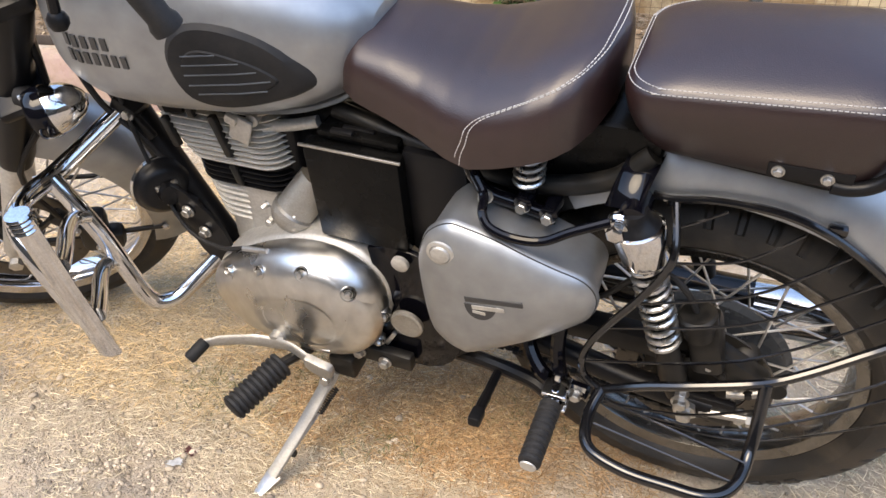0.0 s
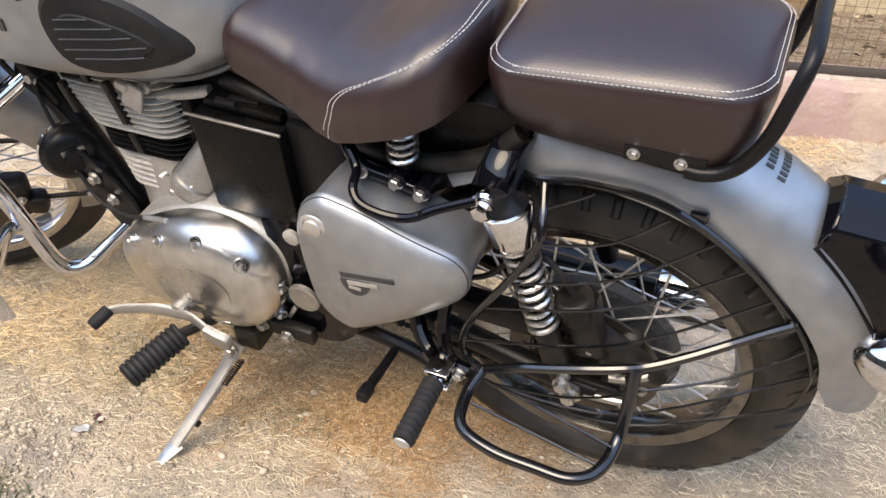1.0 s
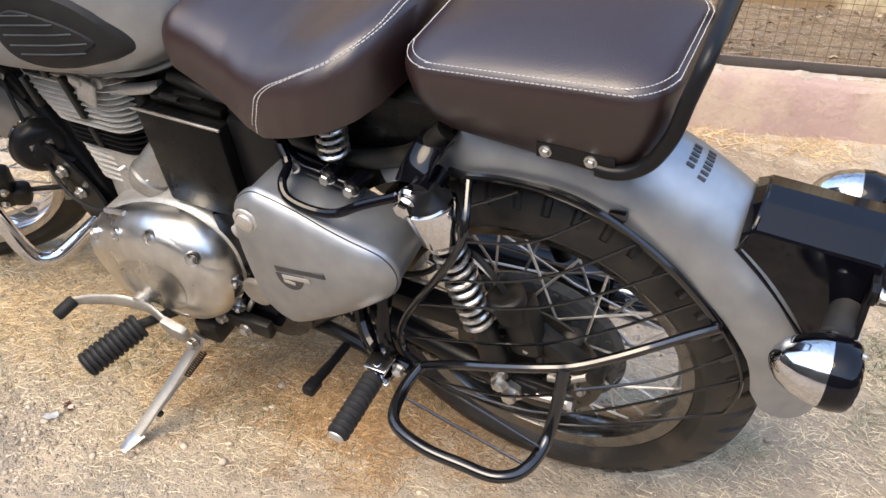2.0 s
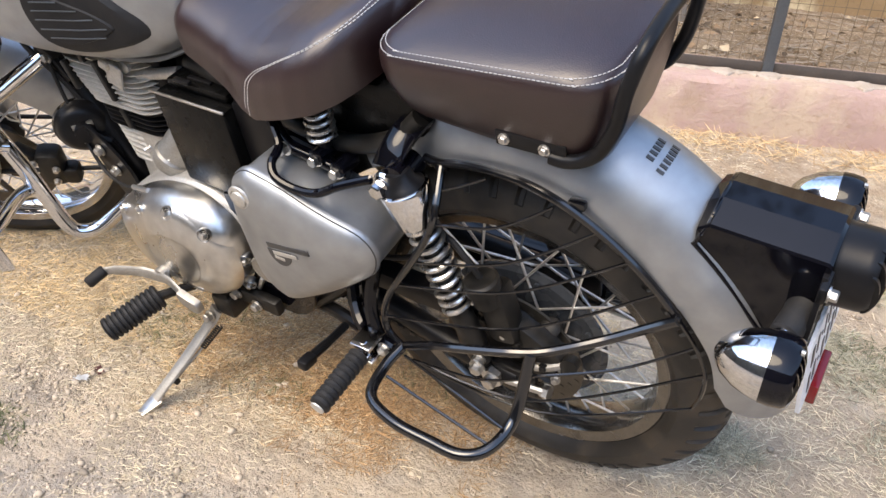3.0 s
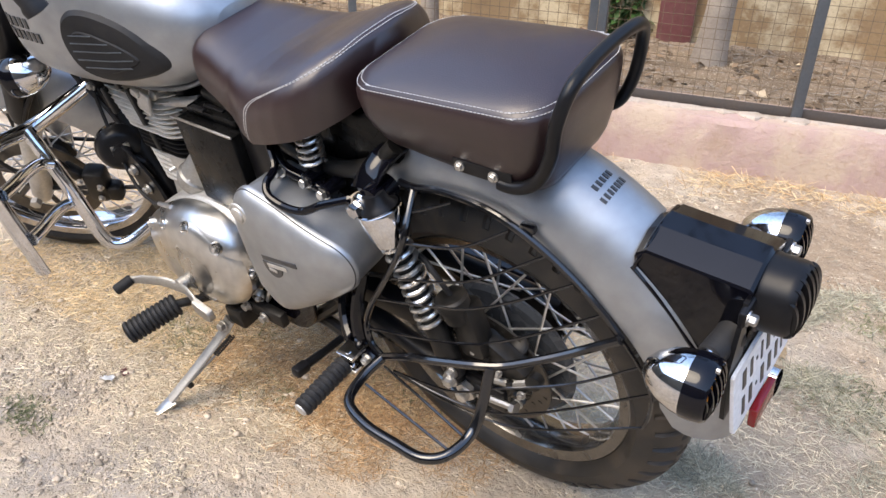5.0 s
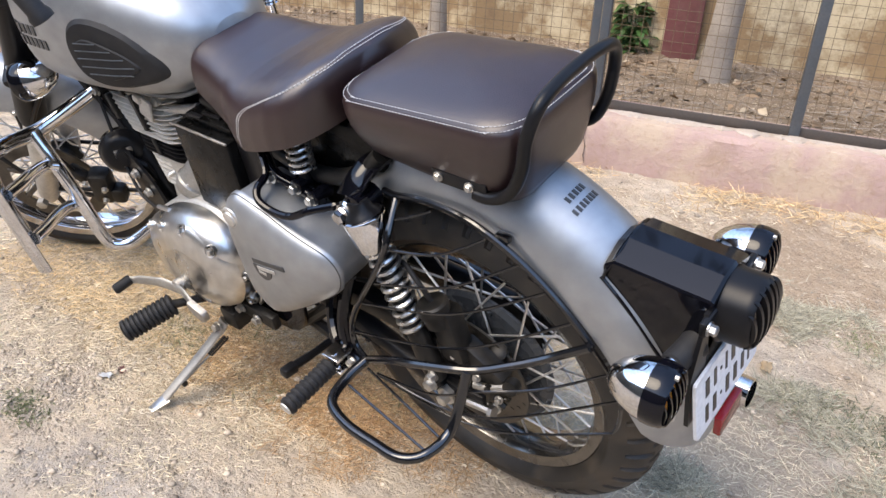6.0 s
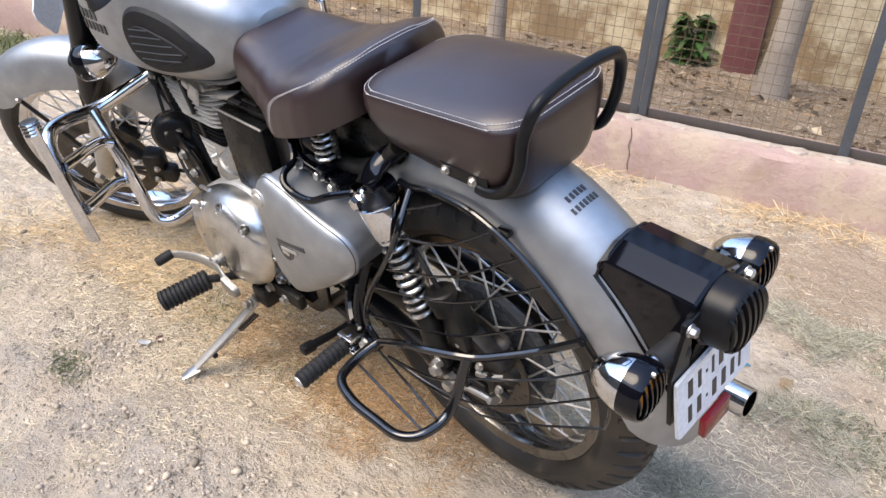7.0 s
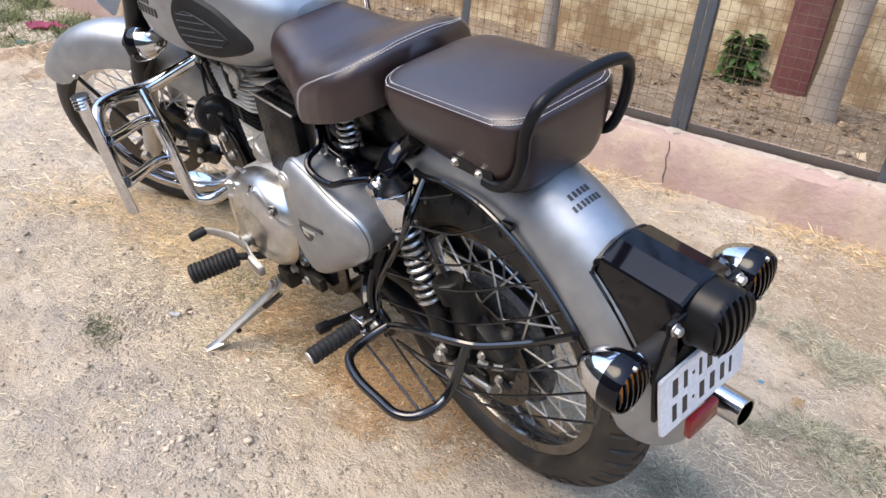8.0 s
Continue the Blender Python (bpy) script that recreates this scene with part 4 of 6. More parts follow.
part("peg_arm", tube([(-0.585, -0.10, 0.262), (-0.610, -0.17, 0.278), (-0.632, -0.24, 0.302)], 0.009, 10), DARK, peg)
peg = footpeg((-0.178, -0.212, 0.370), (-0.180, -0.312, 0.363), 0.0165, 10, "ribbed black rubber pillion footpeg", True)
bm = rbox((0.036, 0.040, 0.008), (-0.176, -0.192, 0.386), 0.002)
rbox((0.036, 0.040, 0.006), (-0.176, -0.192, 0.357), 0.002, None, bm)
lathe([(0, 0.006), (0.04, 0.006)], (-0.176, -0.2, 0.352), (0, 0, 1), 10, bm)
part("clevis", bm, CHROME, peg)
part("peg_hanger", tube(spline([(-0.255, -0.10, 0.46), (-0.235, -0.14, 0.40), (-0.205, -0.165, 0.372), (-0.17, -0.175, 0.372)], 5), 0.012, 10), BLACK, bike, "black tubular peg hanger")
part("peg_hanger", tube(spline([(-0.185, -0.12, 0.50), (-0.187, -0.155, 0.43), (-0.172, -0.17, 0.375), (-0.135, -0.178, 0.372)], 5), 0.011, 10), BLACK, bike)

# ---- engine ----
COVER = round_outline([(-0.815, 0.325), (-0.795, 0.385), (-0.725, 0.440), (-0.63, 0.484), (-0.545, 0.488), (-0.488, 0.450), (-0.476, 0.385), (-0.505, 0.315), (-0.565, 0.270), (-0.68, 0.252), (-0.785, 0.268)], 5)
mid = Vector((-0.595, 0.362))
CASE = [mid + (p - mid) * 1.035 + Vector((0.004, 0.002)) for p in COVER]
bm = slab(CASE, 0.12, [(-0.112, 0.0), (-0.118, 0.002), (-0.122, 0.006)])
engine = part("engine", bm, CAST, bike, "air-cooled single cylinder engine with polished covers")
rings = []
BOWL = ((1.0, 0.122), (1.0, 0.136), (0.985, 0.146), (0.955, 0.156), (0.90, 0.167), (0.83, 0.176), (0.74, 0.184), (0.62, 0.190), (0.50, 0.1935), (0.46, 0.1940), (0.44, 0.1925), (0.20, 0.1920), (0.05, 0.1920))
for f, y in BOWL:
    ring = []
    for p in COVER:
        q = mid + (p - mid) * f
        front_low = 0.020 * max(0.0, min(1.0, (-0.64 - q.x) / 0.15)) * max(0.0, (y - 0.136) / 0.058)
        ring.append(Vector((q.x, -y + front_low, q.y)))
    rings.append(ring)
cover = part("clutch_cover", loft(bmesh.new(), rings), POLISH, engine, "polished aluminium primary cover", 50)
part("cover_dome", lathe([(-0.020, 0.104), (-0.006, 0.098), (0.002, 0.092), (0.0075, 0.083), (0.0120, 0.071), (0.0152, 0.056), (0.0172, 0.038), (0.0182, 0.020), (0.0186, 0.004)], (-0.577, -0.1765, 0.380), (0.03, -1, 0.03), 56), POLISH, cover, "", 60)
part("cover_rim", tube([(-0.632 + 0.052 * math.cos(a), -0.188 - 0.002 * math.cos(a), 0.352 + 0.040 * math.sin(a)) for a in [2 * math.pi * k / 40 for k in range(40)]], 0.0022, 8, closed=True), POLISH, cover)


def cover_y(x, z):
    """How far the bowl of the cover stands out at a place."""
    d = Vector((x, z)) - mid
    want = math.atan2(d.y, d.x)
    p = min(COVER, key=lambda q: abs((math.atan2((q - mid).y, (q - mid).x) - want + math.pi) % (2 * math.pi) - math.pi))
    f = d.length / (p - mid).length
    for (f0, y0), (f1, y1) in zip(BOWL, BOWL[1:]):
        if f1 <= f <= f0 and f0 > f1:
            y = y0 + (y1 - y0) * (f0 - f) / (f0 - f1)
            break
    else:
        y = 0.14
    return y - 0.020 * max(0.0, min(1.0, (-0.64 - x) / 0.15)) * max(0.0, (y - 0.136) / 0.058)


for x, z in ((-0.748, 0.403), (-0.673, 0.438), (-0.590, 0.464), (-0.516, 0.444), (-0.481, 0.375), (-0.503, 0.301)):
    d = (Vector((x, z)) - mid).normalized()
    y = cover_y(x, z)
    at = Vector((x + d.x * 0.004, -y + 0.002, z + d.y * 0.004))
    aim = Vector((d.x * 0.5, -1, d.y * 0.5))
    part("screw_pocket", lathe([(-0.012, 0.0125), (0.0005, 0.0130), (0.0025, 0.0120), (-0.002, 0.0100)], at, aim, 22), POLISH, cover)
    # floor coloured dark for the shade inside the pocket
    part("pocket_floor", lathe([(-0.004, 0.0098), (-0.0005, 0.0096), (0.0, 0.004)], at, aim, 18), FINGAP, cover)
    part("cover_screw", bolt(at - aim * 0.002, aim, 0.0056, 0.009), STEEL, cover)
# starter drum beside the barrel foot
part("starter", lathe([(0, 0.030), (0.050, 0.033), (0.066, 0.034), (0.070, 0.0375), (0.078, 0.0375), (0.080, 0.0355), (0.087, 0.0345), (0.095, 0.030), (0.101, 0.022), (0.1045, 0.012), (0.106, 0.002)], (-0.608, -0.055, 0.560), (-0.50, -0.40, -0.72), 36), DULL, engine, "rounded cast drum beside the barrel")
for k in (0.6, 2.4, 4.4):
    part("cover_screw", bolt((-0.655 + 0.036 * math.cos(k), -0.100, 0.500 + 0.036 * math.sin(k)), (-0.4, -0.8, -0.2), 0.005, 0.012), STEEL, engine)
part("cable_ferrule", tube([(-0.722, -0.142, 0.452), (-0.668, -0.148, 0.467)], 0.0048, 10), STEEL, engine)
part("gear_boss", lathe([(0, 0.013), (0.016, 0.013), (0.018, 0.009)], (-0.530, -0.098, 0.474), (0, -1, 0.1), 20), CAST, engine)
part("case_disc", lathe([(0, 0.028), (0.006, 0.028), (0.008, 0.024), (0.007, 0.021), (0.010, 0.006)], (-0.440, -0.134, 0.364), (0, -1, 0), 32), DULL, engine, "round cast cap")
part("case_disc", lathe([(0, 0.014), (0.006, 0.014), (0.008, 0.011)], (-0.441, -0.126, 0.492), (0, -1, 0), 24), CAST, engine)

# barrel, fins and head, tipped slightly forward
CY = Matrix.Translation((-0.765, 0, 0.44)) @ Matrix.Rotation(radians(-1), 4, "Y")
bm = lathe([(0.09, 0.060), (0.26, 0.058)], (0, 0, 0), (0, 0, 1), 40)
bm.transform(CY)
part("barrel", bm, DARK, engine)
bm = lathe([(-0.06, 0.074), (-0.01, 0.070), (0.02, 0.068), (0.084, 0.072), (0.090, 0.076), (0.094, 0.076)], (0.006, 0, 0), (0, 0, 1), 44)
bm.transform(CY)
part("barrel_foot", bm, CAST, engine)


def fin_plan(x0, x1, hy, front=0.055, rear=0.020, n=6):
    """Outline of a fin: well rounded at the front, nearly square at the rear."""
    out = []
    for cx, cy, a0, r in ((x1 - rear, hy - rear, 0, rear), (x0 + front, hy - front, 90, front), (x0 + front, -hy + front, 180, front), (x1 - rear, -hy + rear, 270, rear)):
        for i in range(n + 1):
            a = radians(a0 + 90 * i / n)
            out.append((cx + r * math.cos(a), cy + r * math.sin(a)))
    return out


def fin(z, x0, x1, hy, t, material, rear=0.020):
    rings = [[Vector((x, y, z + dz)) for x, y in fin_plan(x0 + k, x1 - k, hy - k, 0.055, rear)] for dz, k in ((-t, 0.002), (-t * 0.5, 0.0), (t * 0.5, 0.0), (t, 0.002))]
    b = loft(bmesh.new(), rings)
    b.transform(CY)
    part("cooling_fin", b, material, engine)


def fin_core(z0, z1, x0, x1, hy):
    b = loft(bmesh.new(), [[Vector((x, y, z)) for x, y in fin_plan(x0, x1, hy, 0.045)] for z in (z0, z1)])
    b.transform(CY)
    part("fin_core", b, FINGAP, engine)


# cores coloured near-black as the shade between the fins
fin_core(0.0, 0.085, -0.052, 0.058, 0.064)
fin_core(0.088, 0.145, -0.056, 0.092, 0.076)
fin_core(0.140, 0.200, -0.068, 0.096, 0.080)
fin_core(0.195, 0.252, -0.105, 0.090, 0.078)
for i in range(6):
    fin(0.008 + 0.0135 * i, -0.068 - 0.001 * i, 0.045, 0.072 + 0.0008 * i, 0.0030, FINMETAL)
for i in range(5):
    fin(0.098 + 0.0102 * i, -0.068, 0.128, 0.087, 0.0014, SATIN, 0.045)
for i in range(11):
    fin(0.148 + 0.0102 * i, -0.072 - 0.0060 * i, 0.130 - 0.0004 * i, 0.091 + (0.004 if i < 7 else -0.0033 * (i - 7)), 0.0014, FINMETAL, 0.045)
b = loft(bmesh.new(), [[Vector((x, y, z)) for x, y in rrect(x0, x1, hy, 0.028, 6)] for z, x0, x1, hy in ((-0.03, 0.0, 0.118, 0.076), (0.060, 0.006, 0.108, 0.0755), (0.082, 0.004, 0.104, 0.0765), (0.0875, 0.006, 0.102, 0.0745))])
b.transform(CY)
part("barrel_flange", b, CAST, engine)
for x, z in ((0.092, 0.074), (0.058, 0.018)):
    b = bolt((x, -0.0755, z), (0, -1, 0.1), 0.0075, 0.009)
    b.transform(CY)
    part("bolt", b, STEEL, engine)
# dark block that closes the rear side of the barrel
b = loft(bmesh.new(), [[Vector((x, y, z)) for x, y in rrect(0.085, x1, hy, 0.02, 6)] for z, x1, hy in ((0.088, 0.130, 0.058), (0.10, 0.138, 0.062), (0.19, 0.142, 0.064), (0.25, 0.138, 0.060), (0.262, 0.128, 0.055))])
b.transform(CY)
part("barrel_rear", b, SATIN, engine, "black rear side of the barrel")
# solid dark block that stands for a shaded recess in the head
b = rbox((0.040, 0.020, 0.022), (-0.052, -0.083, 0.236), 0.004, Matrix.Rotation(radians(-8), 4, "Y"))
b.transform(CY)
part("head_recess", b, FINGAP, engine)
bm = rbox((0.16, 0.12, 0.05), (0.01, 0, 0.27), 0.015)
bm.transform(CY)
part("rocker_box", bm, CAST, engine)
for x, y, z, h in ((-0.066, -0.095, 0.192, 0.055), (0.030, -0.095, 0.200, 0.075), (-0.020, -0.088, 0.238, 0.030), (0.030, -0.086, 0.120, 0.040)):
    bm = rbox((0.013, 0.012, h), (x, y, z), 0.003, Matrix.Rotation(radians(-10), 4, "Y"))
    bm.transform(CY)
    part("fin_bridge", bm, DARK, engine)
bm = rbox((0.034, 0.007, 0.046), (0.078, -0.102, 0.226), 0.003, Matrix.Rotation(radians(24), 4, "Y"))
rbox((0.020, 0.012, 0.016), (0.070, -0.106, 0.246), 0.004, Matrix.Rotation(radians(24), 4, "Y"), bm)
bm.transform(CY)
part("plug_bracket", bm, CAST, engine)
bm = lathe([(0, 0.010), (0.03, 0.010), (0.032, 0.007)], (0.088, -0.060, 0.232), (0.1, -1, 0.1), 12)
bm.transform(CY)
part("spark_plug_cap", bm, CAST, engine)
part("throttle_body", rbox((0.060, 0.075, 0.075), (-0.622, 0.012, 0.650), 0.014), SATIN, engine, "black throttle body")
part("fuel_pipe", tube(spline([(-0.672, -0.072, 0.655), (-0.655, -0.068, 0.658), (-0.62, -0.062, 0.664), (-0.585, -0.055, 0.672)], 4), 0.0095, 12), CAST, engine, "grey intake stub")
part("intake_pipe", tube(spline([(-0.60, -0.02, 0.665), (-0.55, -0.03, 0.672), (-0.45, -0.02, 0.672)], 4), 0.024, 16), SATIN, engine)
part("exhaust_pipe", tube(spline([(-0.80, 0.06, 0.66), (-0.88, 0.09, 0.62), (-0.90, 0.11, 0.45), (-0.82, 0.14, 0.28), (-0.6, 0.16, 0.245), (-0.4, 0.17, 0.25)], 6), 0.02, 16), CHROME, engine, "chrome exhaust pipe")
bm = lathe([(0, 0.022), (0.06, 0.040), (0.12, 0.046), (0.485, 0.046), (0.487, 0.043)], (-0.41, 0.172, 0.252), (1, 0, 0.033), 32)
silencer = part("silencer", bm, BLACK, bike, "long silencer with black body and chrome end")
bm = lathe([(0.478, 0.047), (0.52, 0.048), (0.60, 0.047), (0.68, 0.034), (0.705, 0.027), (0.80, 0.027), (0.80, 0.023), (0.70, 0.021)], (-0.41, 0.172, 0.252), (1, 0, 0.033), 32)
part("end_cone", bm, CHROME, silencer, "chrome tail cone")
# frame
part("down_tube", tube(spline([(-1.03, -0.01, 0.76), (-0.972, -0.03, 0.62), (-0.922, -0.04, 0.53), (-0.874, -0.045, 0.43), (-0.846, -0.04, 0.35)], 5), 0.025, 14), SATIN, bike)
part("engine_plate", slab(round_outline([(-0.90, 0.50), (-0.86, 0.50), (-0.80, 0.43), (-0.80, 0.36), (-0.85, 0.35), (-0.88, 0.42)], 3), -0.09, [(-0.095, 0.0), (-0.096, 0.001)]), SATIN, bike, "black engine mounting plate")
part("engine_plate", slab(round_outline([(-0.50, 0.50), (-0.39, 0.50), (-0.36, 0.42), (-0.36, 0.30), (-0.42, 0.24), (-0.52, 0.26), (-0.47, 0.38)], 3), -0.112, [(-0.118, 0.0), (-0.120, 0.001)]), BLACK, bike, "gloss black gearbox mounting plate")
part("lower_rail", tube(spline([(-0.80, -0.07, 0.24), (-0.62, -0.09, 0.225), (-0.45, -0.10, 0.235), (-0.33, -0.09, 0.32), (-0.26, -0.08, 0.40)], 5), 0.014, 10), DARK, bike)
part("lower_rail", rbox((0.16, 0.02, 0.035), (-0.52, -0.135, 0.262), 0.005), DARK, bike)
for at in ((-0.535, -0.147, 0.268), (-0.488, -0.147, 0.258), (-0.838, -0.098, 0.418), (-0.86, -0.098, 0.46)):
    part("bolt", bolt(at, (0, -1, 0), 0.009, 0.010), STEEL, bike)
part("top_tube", tube([(-1.0, 0, 0.83), (-0.45, 0, 0.72)], 0.02, 12), SATIN, bike)
part("frame_cross", rbox((0.21, 0.15, 0.115), (-0.195, 0, 0.707), 0.012), BOX, bike, "black tool box under the seats")

# clutch arm and its cable
arm = part("clutch_arm", tube(spline([(-0.612, -0.150, 0.476), (-0.617, -0.172, 0.462), (-0.630, -0.182, 0.440), (-0.640, -0.184, 0.426)], 4), 0.008, 10, flat=(0, -1, 0.4)), POLISH, engine, "bright clutch release arm")
part("clutch_cable", tube(spline([(-0.612, -0.152, 0.474), (-0.66, -0.142, 0.462), (-0.72, -0.130, 0.442), (-0.80, -0.118, 0.410), (-0.875, -0.105, 0.430), (-0.93, -0.08, 0.56), (-0.97, -0.05, 0.72)], 5), 0.0038, 8), RUBBER, bike, "black clutch cable")
part("ridge", tube(spline([(-0.655, -0.183, 0.318), (-0.60, -0.187, 0.302), (-0.565, -0.185, 0.300)], 4), 0.005, 8), POLISH, cover)
part("drain_bolt", rbox((0.008, 0.010, 0.040), (-0.482, -0.125, 0.300), 0.002, Matrix.Rotation(radians(30), 4, "Y")), STEEL, engine)

# electrics box
bm = rbox((0.150, 0.19, 0.172), (-0.503, -0.025, 0.590), 0.006)
box = part("battery_box", bm, BOX, bike, "gloss black battery box with a bright lid edge")
part("lid_edge", rbox((0.158, 0.004, 0.004), (-0.501, -0.122, 0.680), 0.001), STEEL, box)
part("lid", rbox((0.128, 0.13, 0.014), (-0.498, -0.035, 0.686), 0.005), BOX, box)
for k in range(3):
    part("lid_rib", rbox((0.050, 0.008, 0.005), (-0.500, -0.085 + 0.018 * k, 0.695), 0.002), SATIN, box)
bm = rbox((0.034, 0.010, 0.006), (-0.515, -0.105, 0.702), 0.002)
part("latch", bm, SATIN, box)
part("air_filter_box", rbox((0.10, 0.16, 0.19), (-0.385, -0.02, 0.59), 0.012), SATIN, bike)

# gear lever
lev = part("gear_lever", tube(spline([(-0.640, -0.203, 0.312), (-0.661, -0.205, 0.307), (-0.70, -0.212, 0.308), (-0.76, -0.228, 0.300), (-0.788, -0.244, 0.297)], 4), [0.0115] * 9 + [0.0100] * 4 + [0.0085] * 4, 12, flat=(0, -1, 0.3)), DULL, bike, "polished heel-and-toe gear lever")
part("toe_rubber", lathe([(0, 0.010), (0.004, 0.0115), (0.036, 0.0115), (0.04, 0.009)], (-0.782, -0.238, 0.300), (-0.28, -0.9, -0.22), 16), RUBBER, lev)
part("lever_boss", lathe([(0, 0.015), (0.024, 0.015), (0.026, 0.011)], (-0.661, -0.180, 0.307), (0, -1, 0), 20), DULL, lev)
part("heel_arm", tube(spline([(-0.661, -0.206, 0.307), (-0.630, -0.209, 0.315), (-0.605, -0.214, 0.312), (-0.578, -0.220, 0.302), (-0.566, -0.222, 0.298)], 4), [0.0100] * 13 + [0.0115] * 4, 12, flat=(0, -1, 0.3)), DULL, lev)
part("heel_pad", slab(round_outline([(-0.590, 0.318), (-0.566, 0.312), (-0.546, 0.306), (-0.546, 0.285), (-0.562, 0.280), (-0.586, 0.288), (-0.594, 0.302)], 3), -0.214, [(-0.224, 0.0), (-0.227, 0.002), (-0.228, 0.005)]), DULL, lev, "flat polished heel plate")

# side stand
st = part("side_stand", tube(spline([(-0.585, -0.170, 0.222), (-0.595, -0.195, 0.195), (-0.615, -0.262, 0.150), (-0.640, -0.335, 0.102)], 4), [0.016] * 4 + [0.0125] * 4 + [0.012] * 5, 10, flat=(0, -0.5, 1)), DULL, bike, "bright steel side stand folded out")
foot = rbox((0.034, 0.060, 0.007), (0, 0, 0), 0.003)
for v in foot.verts:
    if v.co.y < 0:
        v.co.x *= 0.42
foot.transform(Matrix.Translation((-0.647, -0.355, 0.0915)) @ Matrix.Rotation(radians(-18), 4, "Z") @ Matrix.Rotation(radians(15), 4, "X"))
part("stand_foot", foot, STEEL, st)
part("stand_bolt", bolt((-0.588, -0.186, 0.216), (0, -1, 0.3), 0.009, 0.012), STEEL, st)
part("stand_spring", coil((-0.578, -0.183, 0.188), (-0.594, -0.226, 0.162), 0.0055, 0.0016, 12, 10), DARK, st)
part("stand_link", tube([(-0.594, -0.226, 0.162), (-0.618, -0.290, 0.125)], 0.0024, 6), DULL, st)
part("stand_nub", rbox((0.014, 0.012, 0.012), (-0.619, -0.292, 0.120), 0.003), DARK, st)
part("stand_lug", rbox((0.05, 0.05, 0.05), (-0.565, -0.145, 0.235), 0.008), DARK, bike)
# centre stand, folded up
part("centre_stand", tube(spline([(-0.40, -0.085, 0.255), (-0.33, -0.10, 0.275), (-0.24, -0.12, 0.285), (-0.205, -0.13, 0.275)], 5), 0.013, 10), SATIN, bike, "black centre stand folded up")
part("centre_stand", tube(spline([(-0.293, -0.125, 0.284), (-0.293, -0.170, 0.290), (-0.292, -0.215, 0.300)], 4), [0.0075] * 5 + [0.0085] * 4, 10), SATIN, bike, "black centre stand foot tang")
part("stand_shoe", rbox((0.020, 0.030, 0.018), (-0.291, -0.226, 0.302), 0.004, Matrix.Rotation(radians(-10), 4, "X")), SATIN, bike, "black centre stand shoe")

# crash guard
def crash_guard(sy):
    """Half of the bent chrome guard beside the engine: top tube, flat outer bar, inner leg and two rungs."""
    def side(pts):
        return [(x, -sy * y, z) for x, y, z in pts]
    top = side([(-0.955, -0.03, 0.632), (-0.976, -0.07, 0.612), (-1.014, -0.186, 0.575), (-1.000, -0.270, 0.587), (-0.962, -0.322, 0.590), (-0.920, -0.345, 0.545), (-0.880, -0.350, 0.450)])
    cg = part("crash_guard", tube(spline(top, 6), 0.0160, 18), CHROME, bike, "chrome tubular crash guard with flat outer bar")
    part("outer_bar", tube(side([(-0.870, -0.366, 0.666), (-0.860, -0.364, 0.53), (-0.846, -0.360, 0.388)]), 0.019, 12, flat=(0.3, sy, 0)), CHROME, cg)
    bm = bmesh.new()
    for i in range(4):
        lathe([(0, 0.017), (0.003, 0.019), (0.006, 0.017)], (-0.870, sy * 0.366, 0.648 + 0.0075 * i), (-0.03, 0, 1), 20, bm)
    part("bar_cap", bm, CHROME, cg)
    part("inner_leg", tube(spline(side([(-1.010, -0.203, 0.577), (-0.984, -0.204, 0.53), (-0.957, -0.202, 0.46), (-0.940, -0.200, 0.385), (-0.927, -0.198, 0.330), (-0.915, -0.188, 0.304), (-0.893, -0.160, 0.298), (-0.868, -0.12, 0.318), (-0.835, -0.08, 0.350)]), 6), 0.0150, 16), CHROME, cg)
    for x, z in ((-0.967, 0.507), (-0.946, 0.409)):
        part("rung", tube(spline(side([(x, -0.203, z), (x - 0.006, -0.225, z + 0.012), (x + 0.018, -0.262, z + 0.024), (x + 0.062, -0.310, z + 0.038), (x + 0.094, -0.346, z + 0.050)]), 5), 0.0128, 16), CHROME, cg)


crash_guard(-1)
crash_guard(1)
bm = rbox((0.046, 0.050, 0.030), (-0.955, -0.045, 0.628), 0.006, Matrix.Rotation(radians(35), 4, "Y"))
rbox((0.020, 0.012, 0.075), (-0.938, -0.060, 0.606), 0.004, Matrix.Rotation(radians(-35), 4, "Y"), bm)
part("guard_bracket", bm, SATIN, bike, "black bracket for the crash guard")
part("bolt", bolt((-0.945, -0.068, 0.622), (0, -1, 0.2), 0.008, 0.008), STEEL, bike)
part("wiring_loom", tube(spline([(-0.905, -0.060, 0.520), (-0.938, -0.066, 0.580), (-0.985, -0.075, 0.640), (-1.020, -0.070, 0.720)], 5), 0.0055, 8), RUBBER, bike, "black wiring loom")

# horn
HA, HD = Vector((-0.914, -0.079, 0.488)), Vector((-0.80, 0.52, -0.05))
h = part("horn", lathe([(-0.040, 0.010), (-0.038, 0.018), (-0.022, 0.020), (-0.020, 0.036), (-0.012, 0.046), (-0.006, 0.048), (0.0, 0.053), (0.006, 0.053), (0.007, 0.003)], HA, HD, 40), SATIN, bike, "round black horn with chrome ring")
part("ring", lathe([(0.002, 0.0535), (0.008, 0.0555), (0.010, 0.052), (0.006, 0.051)], HA, HD, 36, close=True), CHROME, h)
part("horn_stay", tube([HA - HD * 0.02, (-0.865, -0.07, 0.46), (-0.86, -0.06, 0.42)], 0.008, 8), SATIN, h)
